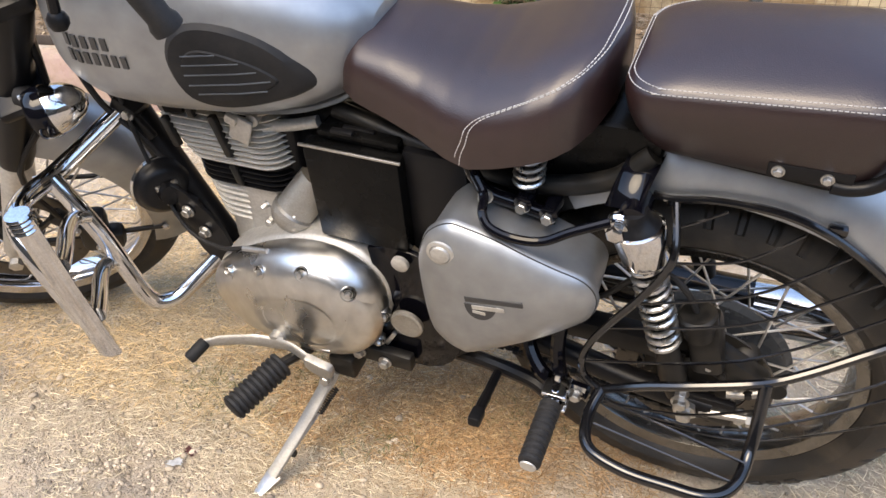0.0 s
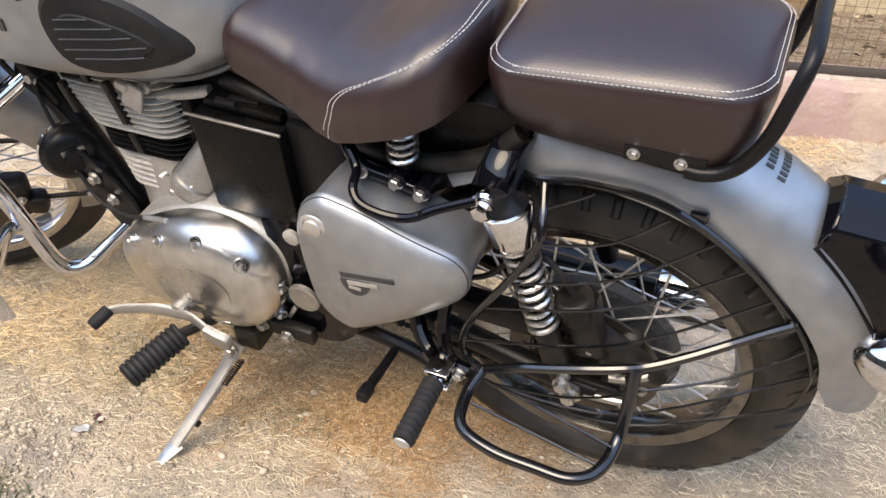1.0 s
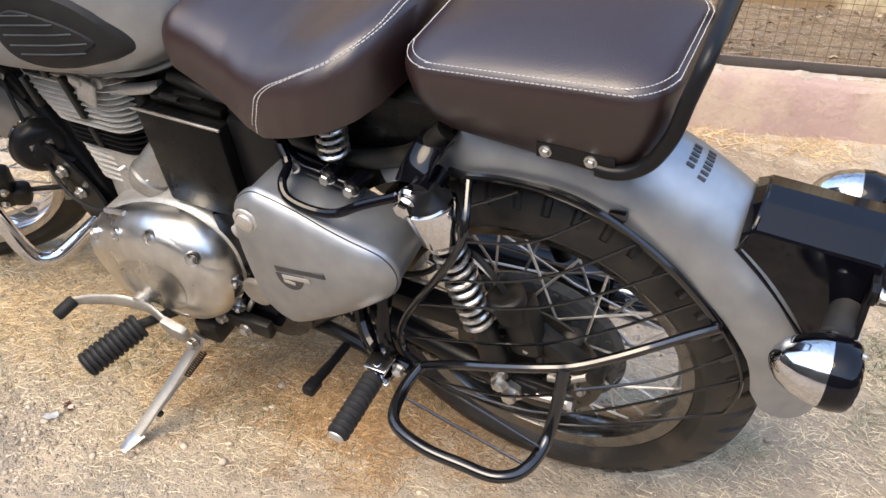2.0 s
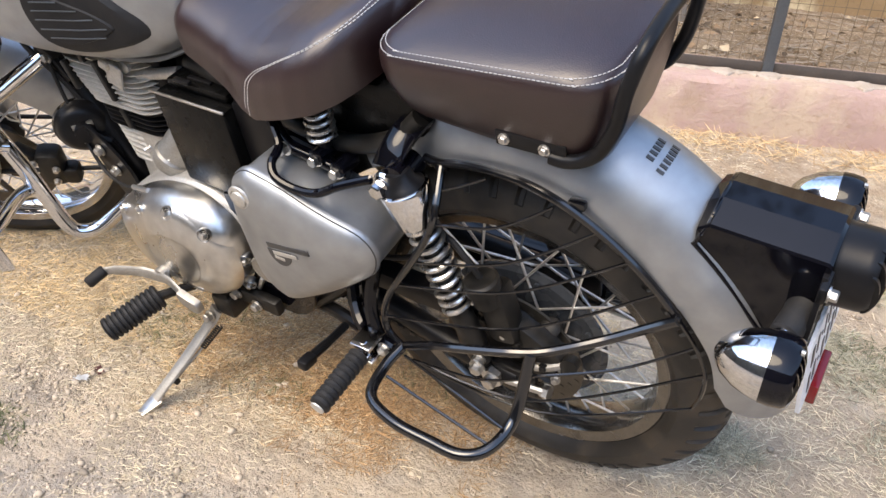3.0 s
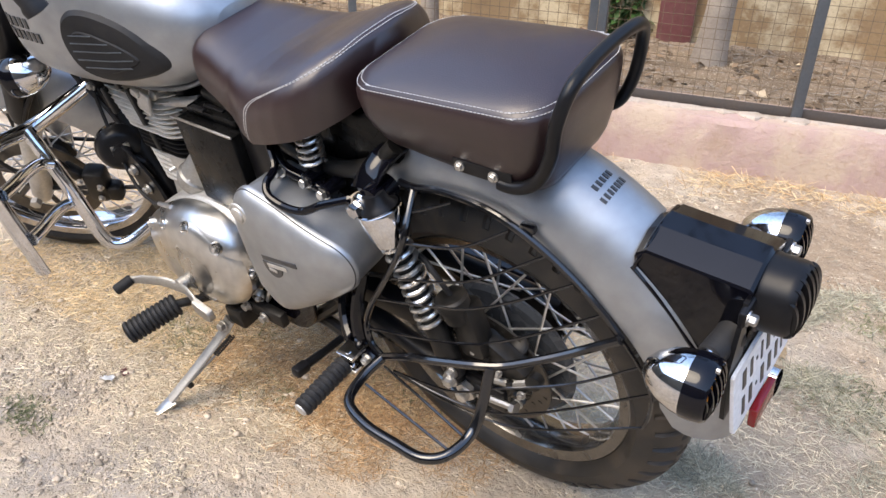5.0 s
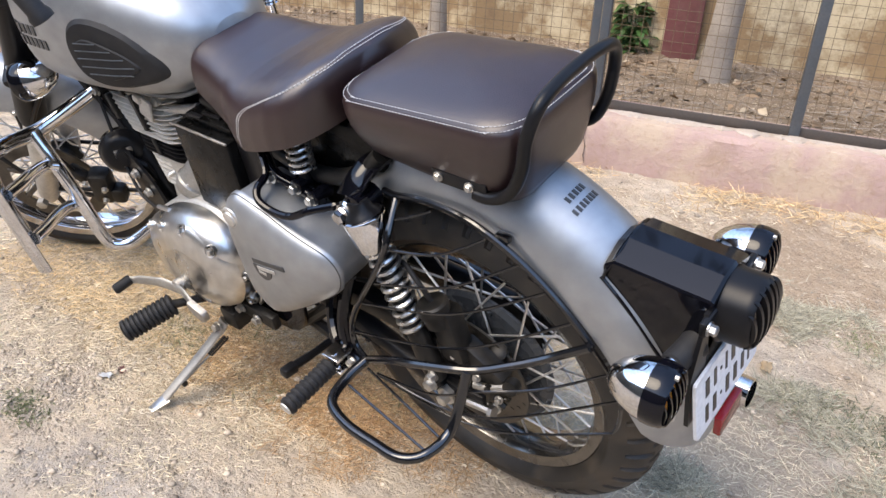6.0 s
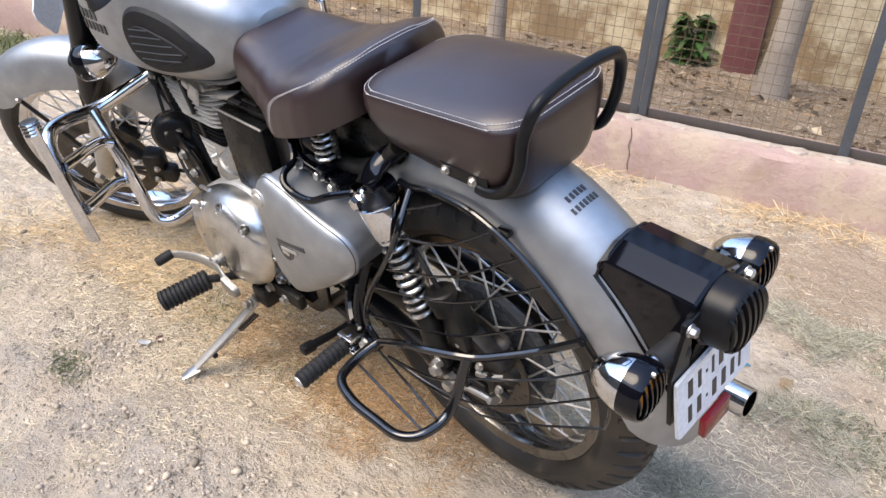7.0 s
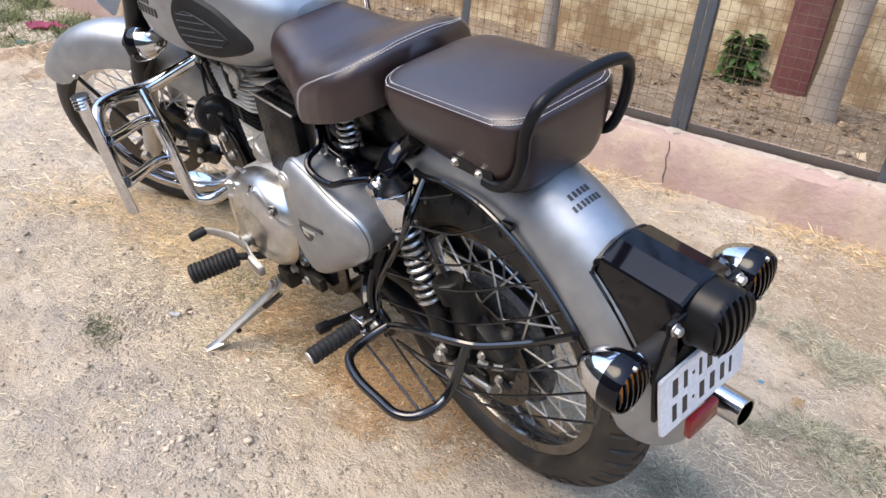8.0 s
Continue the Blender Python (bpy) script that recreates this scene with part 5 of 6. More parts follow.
for k in (0.6, 2.6, 4.4):
    part("terminal", rbox((0.008, 0.012, 0.012), HA - HD.normalized() * 0.022 + Vector((0.010 * math.cos(k), 0.012 * math.cos(k), 0.022 * math.sin(k))), 0.002), STEEL, h)

# ---- tank ----
TANK = [(-1.030, 0.026, 0.804, 0.905), (-1.005, 0.075, 0.771, 0.930), (-0.965, 0.124, 0.740, 0.952), (-0.910, 0.172, 0.711, 0.968), (-0.845, 0.193, 0.699, 0.977), (-0.760, 0.191, 0.698, 0.978), (-0.690, 0.176, 0.697, 0.968),
        (-0.62, 0.153, 0.701, 0.945), (-0.565, 0.128, 0.713, 0.915), (-0.52, 0.100, 0.733, 0.885), (-0.495, 0.072, 0.753, 0.862), (-0.482, 0.04, 0.772, 0.845)]


def tank_dims(x):
    k = 0
    while k < len(TANK) - 2 and x > TANK[k + 1][0]:
        k += 1
    a, b = TANK[k], TANK[k + 1]
    f = min(1.0, max(0.0, (x - a[0]) / (b[0] - a[0])))
    return [a[i] + (b[i] - a[i]) * f for i in (1, 2, 3)]


def tank_y(x, z):
    """Half-width of the tank's skin."""
    hw, zb, zt = tank_dims(x)
    zc = zb + 0.40 * (zt - zb)
    s = (z - zc) / (zt - zc) if z > zc else (zc - z) / (zc - zb)
    s = min(1.0, max(0.0, s)) ** (1 / 0.74)
    return hw * math.sqrt(max(0.0, 1 - s * s)) ** 0.74


bm = bmesh.new()
rings = []
for x in [TANK[0][0] + (TANK[-1][0] - TANK[0][0]) * (0.5 - 0.5 * math.cos(math.pi * i / 40)) for i in range(41)]:
    hw, zb, zt = tank_dims(x)
    zc = zb + 0.40 * (zt - zb)
    ring = []
    for j in range(48):
        a = 2 * math.pi * j / 48
        c, s = math.cos(a), math.sin(a)
        y = hw * math.copysign(abs(c) ** 0.74, c)
        z = zc + (zt - zc if s > 0 else zc - zb) * math.copysign(abs(s) ** 0.74, s)
        ring.append(Vector((x, y, z)))
    rings.append(ring)
loft(bm, rings)
bmesh.ops.smooth_vert(bm, verts=bm.verts, factor=0.5, use_axis_x=False, use_axis_y=True, use_axis_z=True)
tank = part("fuel_tank", bm, PAINT, bike, "satin gunmetal grey teardrop fuel tank", 60)
part("tank_seam", tube(spline([(x, -tank_y(x, tank_dims(x)[1] + 0.012) * 0.86, tank_dims(x)[1] + 0.004) for x in (-0.97, -0.92, -0.84, -0.76, -0.68, -0.60, -0.54, -0.505, -0.49)], 4), 0.012, 8, flat=(0, 0, 1)), PAINT, tank)


def skin_patch(outline, lift, edge, sy=-1, rings=8):
    """A pad lying on the tank's side inside an outline of (x, z)."""
    bm = bmesh.new()
    c = sum((Vector(p) for p in outline), Vector((0, 0))) / len(outline)
    rows = []
    for k in range(rings + 1):
        f = 1 - k / rings * 0.97
        off = lift * min(1.0, (1 - f) / edge) ** 0.5 - (0.003 if k == 0 else 0)
        row = []
        for p in outline:
            q = c + (Vector(p) - c) * f
            row.append(Vector((q.x, sy * (tank_y(q.x, q.y) + off), q.y)))
        rows.append(row)
    return loft(bm, rows)


PAD = round_outline([(-0.712, 0.816), (-0.704, 0.855), (-0.677, 0.875), (-0.632, 0.870), (-0.586, 0.848), (-0.552, 0.816), (-0.533, 0.790), (-0.540, 0.769), (-0.596, 0.751), (-0.655, 0.744), (-0.696, 0.766)], 4)
pad = part("knee_pad", skin_patch(PAD, 0.006, 0.1), RUBBER, tank, "black rubber knee pad with ribs")
IN = round_outline([(-0.690, 0.812), (-0.685, 0.838), (-0.664, 0.846), (-0.628, 0.836), (-0.594, 0.818), (-0.568, 0.794), (-0.578, 0.783), (-0.612, 0.770), (-0.655, 0.762), (-0.681, 0.778)], 4)
part("pad_panel", skin_patch(IN, 0.009, 0.06), RUBBER, pad)
for z, x0, x1 in ((0.836, -0.682, -0.640), (0.823, -0.684, -0.614), (0.809, -0.684, -0.596), (0.794, -0.682, -0.582), (0.780, -0.674, -0.588)):
    pts = [(x0 + (x1 - x0) * i / 8, -(tank_y(x0 + (x1 - x0) * i / 8, z) + 0.0095), z) for i in range(9)]
    part("pad_rib", tube(pts, 0.0011, 6), FENCE, pad)
# maker's mark as plain blocks, two rows
for z, count, x0, x1 in ((0.839, 5, -0.868, -0.786), (0.816, 7, -0.868, -0.762)):
    for i in range(count):
        x = x0 + (x1 - x0) * (i + 0.5) / count
        w = (x1 - x0) / count * 0.56
        zz = z + 0.02 * (x - x0)
        q = [Vector((x - w / 2, 0, zz - 0.0085)), Vector((x + w / 2, 0, zz - 0.0085)), Vector((x + w / 2, 0, zz + 0.0085)), Vector((x - w / 2, 0, zz + 0.0085))]
        bm = loft(bmesh.new(), [[Vector((p.x, -(tank_y(p.x, p.z) - 0.003), p.z)) for p in q], [Vector((p.x, -(tank_y(p.x, p.z) + 0.0012), p.z)) for p in q]])
        part("decal_block", bm, GREYINK, tank)

# ---- front end, turned to the left about the steering axis ----
SAX = Vector((math.sin(radians(27)), 0, math.cos(radians(27))))
UP = Vector((math.sin(radians(20)), 0, math.cos(radians(20))))
FAX = Vector((-1.325, 0, 0.297))
SP = Vector((-1.42, 0, 0.0))
STEER = Matrix.Translation(SP) @ Matrix.Rotation(radians(51), 4, SAX) @ Matrix.Translation(-SP)
# the wheel's own frame: rearward, axle and upward directions in its plane
WC = Vector((-1.3531, -0.0733, 0.3046))
WN = Vector((-0.5478, 0.8047, 0.2288)).normalized()
WX = (Vector((1, 0, 0)) - WN * WN.x).normalized()
WZ = WX.cross(WN)
WH = Matrix.Translation(WC) @ Matrix((WX, WN, WZ)).transposed().to_4x4() @ Matrix.Translation(-FAX)
wheel("front_wheel", FAX, WH, 0.322, 0.046, 0.254, 0.048, 0.045, -0.062, 0.14, "spoked front wheel with chrome rim")


def front(name, bm, material, parent=None, label="", place=STEER):
    bm.transform(place)
    return part(name, bm, material, parent or bike, label)


bm = mudguard(lambda a: 0.354, 0.076, 0.092, 133, -27)
bm.transform(Matrix.Translation(FAX))
fg = front("front_mudguard", bm, PAINT, None, "satin gunmetal grey front mudguard", WH)
bm = mudguard(lambda a: 0.349, 0.072, 0.088, 131, -25)
bm.transform(Matrix.Translation(FAX))
front("inner_skin", bm, DARK, fg, "dark underside", WH)
for a, r in ((110, 0.266), (68, 0.262), (-17, 0.285)):
    for sy in (-1, 1):
        p = FAX + Vector((r * math.cos(radians(a)), sy * 0.074, r * math.sin(radians(a))))
        front("stay", tube([p, FAX + Vector((0.0, sy * 0.084, 0.0))], 0.0055, 8), DARK, fg, "", WH)
        if sy < 0:
            front("bolt", bolt(p + Vector((0, -0.003, 0)), (0, -1, 0), 0.006, 0.004), STEEL, fg, "", WH)
for sy in (-1, 1):
    low = WH @ (FAX + Vector((0.0, sy * 0.085, 0.0)))
    high = STEER @ (FAX + Vector((0.0, sy * 0.085, 0.0)) + UP * 0.66) + Vector((-0.005, 0.03, 0.0))
    d = (high - low).normalized()
    leg = part("fork_leg", tube([low - d * 0.035, low - d * 0.01, low + d * 0.30], [0.018, 0.026, 0.026], 18), CAST, bike, "telescopic fork leg with black shroud")
    part("shroud", tube([low + d * 0.27, low + d * 0.30, high], [0.029, 0.033, 0.031], 18), SATIN, leg)
bm = rbox((0.055, 0.05, 0.100), FAX + Vector((0.152, -0.085, -0.018)), 0.014, Matrix.Rotation(radians(20), 4, "Y"))
rbox((0.040, 0.04, 0.050), FAX + Vector((0.178, -0.088, -0.052)), 0.012, Matrix.Rotation(radians(20), 4, "Y"), bm)
rbox((0.030, 0.03, 0.055), FAX + Vector((0.122, -0.090, 0.040)), 0.010, Matrix.Rotation(radians(-25), 4, "Y"), bm)
caliper = front("brake_caliper", bm, DARK, None, "black front brake caliper", WH)
for x, z in ((0.138, 0.022), (0.150, -0.046), (0.172, -0.010)):
    front("caliper_bolt", bolt(FAX + Vector((x, -0.112, z)), (0, -1, 0), 0.0065, 0.008), STEEL, caliper, "", WH)
front("axle_nut", lathe([(0, 0.014), (0.014, 0.014), (0.016, 0.009)], FAX + Vector((0, -0.125, 0)), (0, -1, 0), 6), STEEL, None, "", WH)
part("brake_hose", tube(spline([WH @ (FAX + Vector((0.125, -0.10, 0.06))), WH @ (FAX + Vector((0.15, -0.12, 0.22))), STEER @ (FAX + Vector((0.19, -0.10, 0.42))), STEER @ (FAX + Vector((0.23, -0.05, 0.60)))], 6), 0.006, 8), SATIN, bike)
part("steering_head", lathe([(0, 0.03), (0.16, 0.03)], (-1.03, 0, 0.74), tuple(SAX), 20), SATIN, bike)
front("fork_yoke", rbox((0.09, 0.25, 0.03), FAX + UP * 0.66, 0.01), SATIN)
front("fork_yoke", rbox((0.09, 0.25, 0.025), FAX + UP * 0.46, 0.01), SATIN)
front("headlamp", lathe([(0.10, 0.02), (0.07, 0.06), (0.0, 0.088), (-0.06, 0.095), (-0.075, 0.09), (-0.085, 0.05)], FAX + UP * 0.74 + Vector((-0.05, 0, 0)), (1, 0, 0.05), 32), PAINT, None, "round headlamp in a grey casque")
o = round_outline([(-0.14, -0.015), (-0.132, -0.036), (-0.115, -0.040), (0.0, -0.042), (0.115, -0.040), (0.132, -0.036), (0.14, -0.015), (0.14, 0.045), (0.0, 0.05), (-0.14, 0.045)], 3)
bm = slab(o, 0.0, [(0.003, 0.0), (0.004, 0.001)])
bm.transform(Matrix.Translation(FAX + UP * 0.590 + Vector((0.004, 0, 0))) @ Matrix.Rotation(radians(90), 4, "Z"))
front("front_number_plate", bm, WHITE, None, "white front number plate seen from behind", Matrix.Translation((-0.261, 0.0295, -0.076)) @ STEER)
part("plate_bracket", tube([(-1.338, -0.062, 0.757), tuple(STEER @ (FAX + UP * 0.66))], 0.010, 8), SATIN, bike)
HB = [Vector(q) for q in ((-1.075, 0.0, 0.955), (-1.075, -0.08, 0.960), (-1.050, -0.17, 1.070), (-0.970, -0.260, 1.150), (-0.917, -0.311, 1.135), (-0.895, -0.353, 1.045))]
HB = [Vector((p.x, -p.y, p.z)) for p in HB[:0:-1]] + HB
bar = front("handlebar", tube(spline(HB, 5), 0.011, 12), CHROME, None, "chrome handlebar with black grips")
for sy in (-1, 1):
    a, b = Vector((-0.915, sy * 0.315, 1.127)), Vector((-0.893, sy * 0.357, 1.039))
    front("grip", lathe([(0, 0.016), (0.004, 0.0175), (0.092, 0.016), (0.100, 0.0195), (0.110, 0.0195), (0.112, 0.008)], a, b - a, 20), RUBBER, bar)
    lv = front("lever", tube(spline([a + Vector((-0.035, sy * -0.02, 0.0)), a + Vector((-0.055, sy * 0.02, 0.012)), a + Vector((-0.048, sy * 0.068, 0.024))], 4), 0.006, 8), SATIN, bar)
    front("switch_box", rbox((0.045, 0.04, 0.04), a + Vector((-0.025, sy * -0.025, 0)), 0.008), SATIN, bar)
part("clutch_lever", tube(spline([(-0.690, -0.262, 1.020), (-0.712, -0.292, 0.990), (-0.720, -0.300, 0.948)], 4), [0.0055] * 6 + [0.0065] * 3, 10), SATIN, bar, "black clutch lever with a ball end")
part("lever_ball", lathe([(-0.012, 0.003), (-0.010, 0.008), (-0.004, 0.0118), (0.003, 0.0122), (0.009, 0.009), (0.012, 0.003)], (-0.720, -0.300, 0.942), (0, 0.2, 1), 18), SATIN, bar)
fi = FAX + UP * 0.493 + Vector((0.061, -0.159, -0.019))
ff = FAX + UP * 0.47 + Vector((0.0, -0.10, 0.0))
indicator(tuple(STEER @ fi + Vector((-0.008, -0.027, 0.013))), tuple(STEER.to_3x3() @ Vector((-1, 0, 0))), tuple(STEER @ ff))

# ---- the place ----
WD = radians(18.7)                       # run of the plinth, fence and house
WV = Vector((-math.sin(WD), math.cos(WD), 0))
W0 = Vector((-0.06, 1.66, 0))            # on the plinth's front face
PL = Matrix.Translation(W0) @ Matrix.Rotation(WD, 4, "Z")   # plinth frame: x along, y back


def ground_z(x, y):
    p = Vector((x, y, 0))
    back = (p - W0).dot(WV)
    d = math.hypot(x, y)
    k = 1.0 if d < 6 else max(0.0, 1 - (d - 6) / 10)
    z = k * (0.012 * noise.noise(p * 1.3) + 0.006 * noise.noise(p * 5.0) + 0.0085 * noise.noise(p * 15.0) + 0.0060 * noise.noise(p * 37.0) + 0.0030 * noise.noise(p * 83.0))
    for cx, cy, r, h in ((-0.90, -0.46, 0.15, 0.014), (-3.07, 0.0, 0.28, 0.05), (-0.40, -0.56, 0.20, 0.008)):   # low heaps of loose soil
        e = math.hypot(x - cx, y - cy) / r
        if e < 1:
            z += h * (1 - e * e) ** 2 * (1 + 0.6 * noise.noise(p * 30))
    # trodden flat round the wheels and the stand
    for cx, cy, r, h in ((0.0, -0.02, 0.40, 0.016), (-1.42, -0.03, 0.35, 0.003), (-0.65, -0.37, 0.25, 0.011)):
        e = math.hypot(x - cx, y - cy) / r
        if e < 1:
            f = e * e * (3 - 2 * e)
            z = z * f + h * (1 - f)
    if back > 0.05:
        z += min(0.10, (back - 0.05) * 0.6)
    elif back > -0.25:
        z += 0.02 * (back + 0.25) / 0.3
    return z


bm = bmesh.new()
xs = [-60, -20, -9, -6] + [-4.5 + 0.03 * i for i in range(97)] + [-1.6 + 0.01 * i for i in range(250)] + [0.9 + 0.02 * i for i in range(41)] + [2.2, 4, 9, 20, 60]
ys = [-60, -20, -8, -4, -2.2] + [-1.3 + 0.02 * i for i in range(25)] + [-0.8 + 0.01 * i for i in range(170)] + [0.9 + 0.025 * i for i in range(101)] + [4.2, 6, 12, 30, 60]
xs = [-400, -150] + xs + [150, 400]
ys = [-400, -150] + ys + [150, 400]
grid = [[bm.verts.new((x, y, ground_z(x, y))) for y in ys] for x in xs]
for i in range(len(xs) - 1):
    for j in range(len(ys) - 1):
        bm.faces.new((grid[i][j], grid[i + 1][j], grid[i + 1][j + 1], grid[i][j + 1]))
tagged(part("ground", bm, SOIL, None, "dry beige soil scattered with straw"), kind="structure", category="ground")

# low pink plinth with a chipped top edge
bm = bmesh.new()
n = 320
rows = []
for i in range(n + 1):
    x = -8 + 16 * i / n
    q = noise.noise(Vector((x * 3, 0, 0)))
    c = 0.010 + 0.006 * max(0, noise.noise(Vector((x * 9, 3, 0))))
    f = 0.004 * noise.noise(Vector((x * 7, 1, 0)))
    prof = [(f, -0.15), (f, 0.10), (f + 0.002 * q, 0.20 - c), (c, 0.208 + 0.004 * q), (0.24 + f, 0.208), (0.24, -0.15)]
    rows.append([Vector((x, y, z)) for y, z in prof])
loft(bm, rows)
bm.transform(PL)
tagged(part("plinth_wall", bm, PINK, None, "low flaking pink plastered plinth wall"), kind="structure", category="wall")

# crumbling mortar bed along the plinth's top edge
bm = bmesh.new()
rows = []
for i in range(801):
    x = -4.5 + 7.5 * i / 800
    q = noise.noise(Vector((x * 14, 5, 0))) + 0.6 * noise.noise(Vector((x * 45, 8, 0)))
    h = max(0.001, 0.004 + 0.007 * q)
    f = min(0.085, max(0.012, 0.066 - 0.050 * (q + 0.6 * noise.noise(Vector((x * 4, 2, 0))))))
    rows.append([Vector((x, y, z)) for y, z in ((f, 0.200), (f, 0.2085), (f + 0.006, 0.2095 + h * 0.6), (0.092, 0.2095 + h), (0.098, 0.2095 + h), (0.104, 0.2095), (0.104, 0.200))])
loft(bm, rows)
bm.transform(PL)
tagged(part("trim", bm, MORTAR, None, "crumbling pale mortar along the plinth top"), kind="structure", category="mortar")

# fence on the plinth: posts, bottom rail, wire mesh
fence = tagged(new("fence"), "grey steel angle fence with rusty square wire mesh", "fence")
fence.matrix_world = PL
FY = 0.105
post_x = [0.028, -0.680, -1.62, -2.55, -3.5, -4.5, -5.5, 0.72, 1.6, 2.6, 3.6]
for x in post_x:
    pair = abs(x + 0.680) < 0.01
    for side in ((-1, 1) if pair else (-1,)):   # two angles stand back to back at the joint
        wide = 0.030 if pair else 0.034
        mid = x + side * 0.0158 if pair else x
        bm = rbox((wide, 0.006, 1.5), (mid, FY, 0.955), 0.0015)
        rbox((0.006, 0.036, 1.5), (mid + side * (wide / 2 - 0.003), FY + 0.021, 0.955), 0.0015, None, bm)
        part("post", bm, FENCE, fence)
for a, b in ((-7.5, 7.5),):
    bm = rbox((b - a, 0.006, 0.034), ((a + b) / 2, FY + 0.010, 0.226), 0.0015)
    rbox((b - a, 0.036, 0.006), ((a + b) / 2, FY + 0.026, 0.212), 0.0015, None, bm)
    part("bottom_rail", bm, RAIL, fence, "brownish rusted bottom rail")
bm = bmesh.new()
for i in range(190):
    x = -5.0 + 0.036 * i
    j = random.uniform(-0.002, 0.002)
    tube([(x + j, FY + 0.018, 0.215), (x - j, FY + 0.021, 1.65)], 0.0012, 4, bm)
for i in range(41):
    z = 0.225 + 0.036 * i
    tube([(-5.0 + 0.3 * k, FY + 0.0195 + 0.002 * (k % 2), z + random.uniform(-0.002, 0.002)) for k in range(24)], 0.0012, 4, bm)
part("wire_mesh", bm, WIRE, fence, "rusty square wire mesh")

# house wall behind, with a maroon pilaster
HOUSE_Y = 1.48
bm = rbox((16, 0.25, 3.2), (0, HOUSE_Y + 0.125, 1.5), 0)
bm.transform(PL)
tagged(part("wall_back", bm, CREAM, None, "stained cream plastered house wall"), kind="structure", category="wall")
bm = rbox((0.170, 0.06, 3.1), (-0.488, HOUSE_Y - 0.028, 1.55), 0.006)
bm.transform(PL)
tagged(part("pilaster", bm, MAROON, None, "maroon painted pilaster on the house wall"), kind="structure", category="pillar")


# unseen walls, added to close the place and darken the reflections
for n, (size, at) in enumerate((((22, 0.25, 4.2), (0, -7.0, 2.0)), ((0.25, 22, 4.2), (-9, 0, 2.0)), ((0.25, 22, 4.2), (9, 0, 2.0)))):
    tagged(part("wall_unseen_%d" % (n + 1), rbox(size, at, 0), DARKWALL, None, "plain brown plastered wall added out of view"), kind="structure", category="wall")


def leaf_plane(bm, at, length, width, turn, fold=0.25):
    """One leaf: two bent halves."""
    p = [Vector((0, 0, 0)), Vector((length * 0.45, width / 2, fold * width)), Vector((length, 0, -0.15 * length)), Vector((length * 0.45, -width / 2, fold * width)), Vector((length * 0.5, 0, 0.05 * length))]
    m = Matrix.Translation(at) @ turn
    v = [bm.verts.new(m @ q) for q in p]
    for a, b, c in ((0, 1, 4), (1, 2, 4), (2, 3, 4), (3, 0, 4)):
        bm.faces.new((v[a], v[b], v[c]))


def trunk(at, r, h, lean, label):
    """A pale tapered trunk with a swollen foot and a few limb stubs."""
    bm = bmesh.new()
    pts, rs = [], []
    for i in range(25):
        f = i / 24
        pts.append(Vector(at) + Vector((lean * f + 0.012 * math.sin(f * 9), 0.01 * math.cos(f * 7), h * f - 0.05)))
        rs.append(r * (1 - 0.25 * f) * (1 + 0.5 * max(0, 0.08 - f) / 0.08))
    tube(pts, rs, 22, bm)
    for v in bm.verts:
        d = noise.noise(v.co * 9) * 0.006
        v.co += Vector((d, d, 0))
    t = tagged(new("tree"), label, "tree")
    part("trunk", bm, BARK, t)
    gen = random.Random(int(r * 1000))
    crown = bmesh.new()
    for k in range(5):
        a = 1.3 * k + gen.uniform(-0.3, 0.3)
        tip = pts[-1] + Vector((0.75 * math.cos(a), 0.75 * math.sin(a), gen.uniform(0.3, 0.9)))
        root = pts[-2 - k]
        bend = root.lerp(tip, 0.5) + Vector((0, 0, 0.12))
        part("limb", tube(spline([root, bend, tip], 4), [r * 0.5 - r * 0.045 * q for q in range(9)], 9), BARK, t)
        for q in range(170):
            o = Vector((gen.gauss(0, 0.26), gen.gauss(0, 0.26), gen.gauss(0, 0.18)))
            leaf_plane(crown, bend.lerp(tip, gen.uniform(0.3, 1.1)) + o, gen.uniform(0.07, 0.12), gen.uniform(0.03, 0.05), Matrix.Rotation(gen.uniform(0, 6.28), 4, "Z") @ Matrix.Rotation(gen.uniform(-0.5, 0.9), 4, "Y"))
    part("crown", crown, LEAF, t, "sparse green leaves", 80)
    return t


E1 = Vector((-0.700, 2.60, 0.09))
trunk(E1, 0.062, 3.4, 0.10, "slim pale grey tree trunk behind the fence")
trunk((-2.00, 2.16, 0.09), 0.040, 3.2, 0.02, "slim pale tree trunk by the house wall")


rng = random.Random(5)
plant = tagged(new("plant"), "leafy green shrub by the house wall", "plant")
base = Vector((-1.235, 2.815, 0.08))
bm = bmesh.new()
for i in range(7):
    a = rng.uniform(0, 6.28)
    tube(spline([base, base + Vector((0.04 * math.cos(a), 0.04 * math.sin(a), 0.14)), base + Vector((0.10 * math.cos(a), 0.07 * math.sin(a), 0.17 + rng.uniform(0, 0.06)))], 3), 0.004, 5, bm)
part("stem", bm, LEAF, plant)
bm = bmesh.new()
for i in range(170):
    a = rng.uniform(0, 6.28)
    h = rng.uniform(0.03, 0.25)
    r = rng.uniform(0.0, 0.085) * (1.15 - 2.0 * h)
    leaf_plane(bm, base + Vector((r * math.cos(a), r * math.sin(a), h)), rng.uniform(0.055, 0.10), rng.uniform(0.035, 0.06), Matrix.Rotation(a + rng.uniform(-0.6, 0.6), 4, "Z") @ Matrix.Rotation(rng.uniform(-0.5, 0.6), 4, "Y"))
part("foliage", bm, LEAF, plant, "broad green leaves")


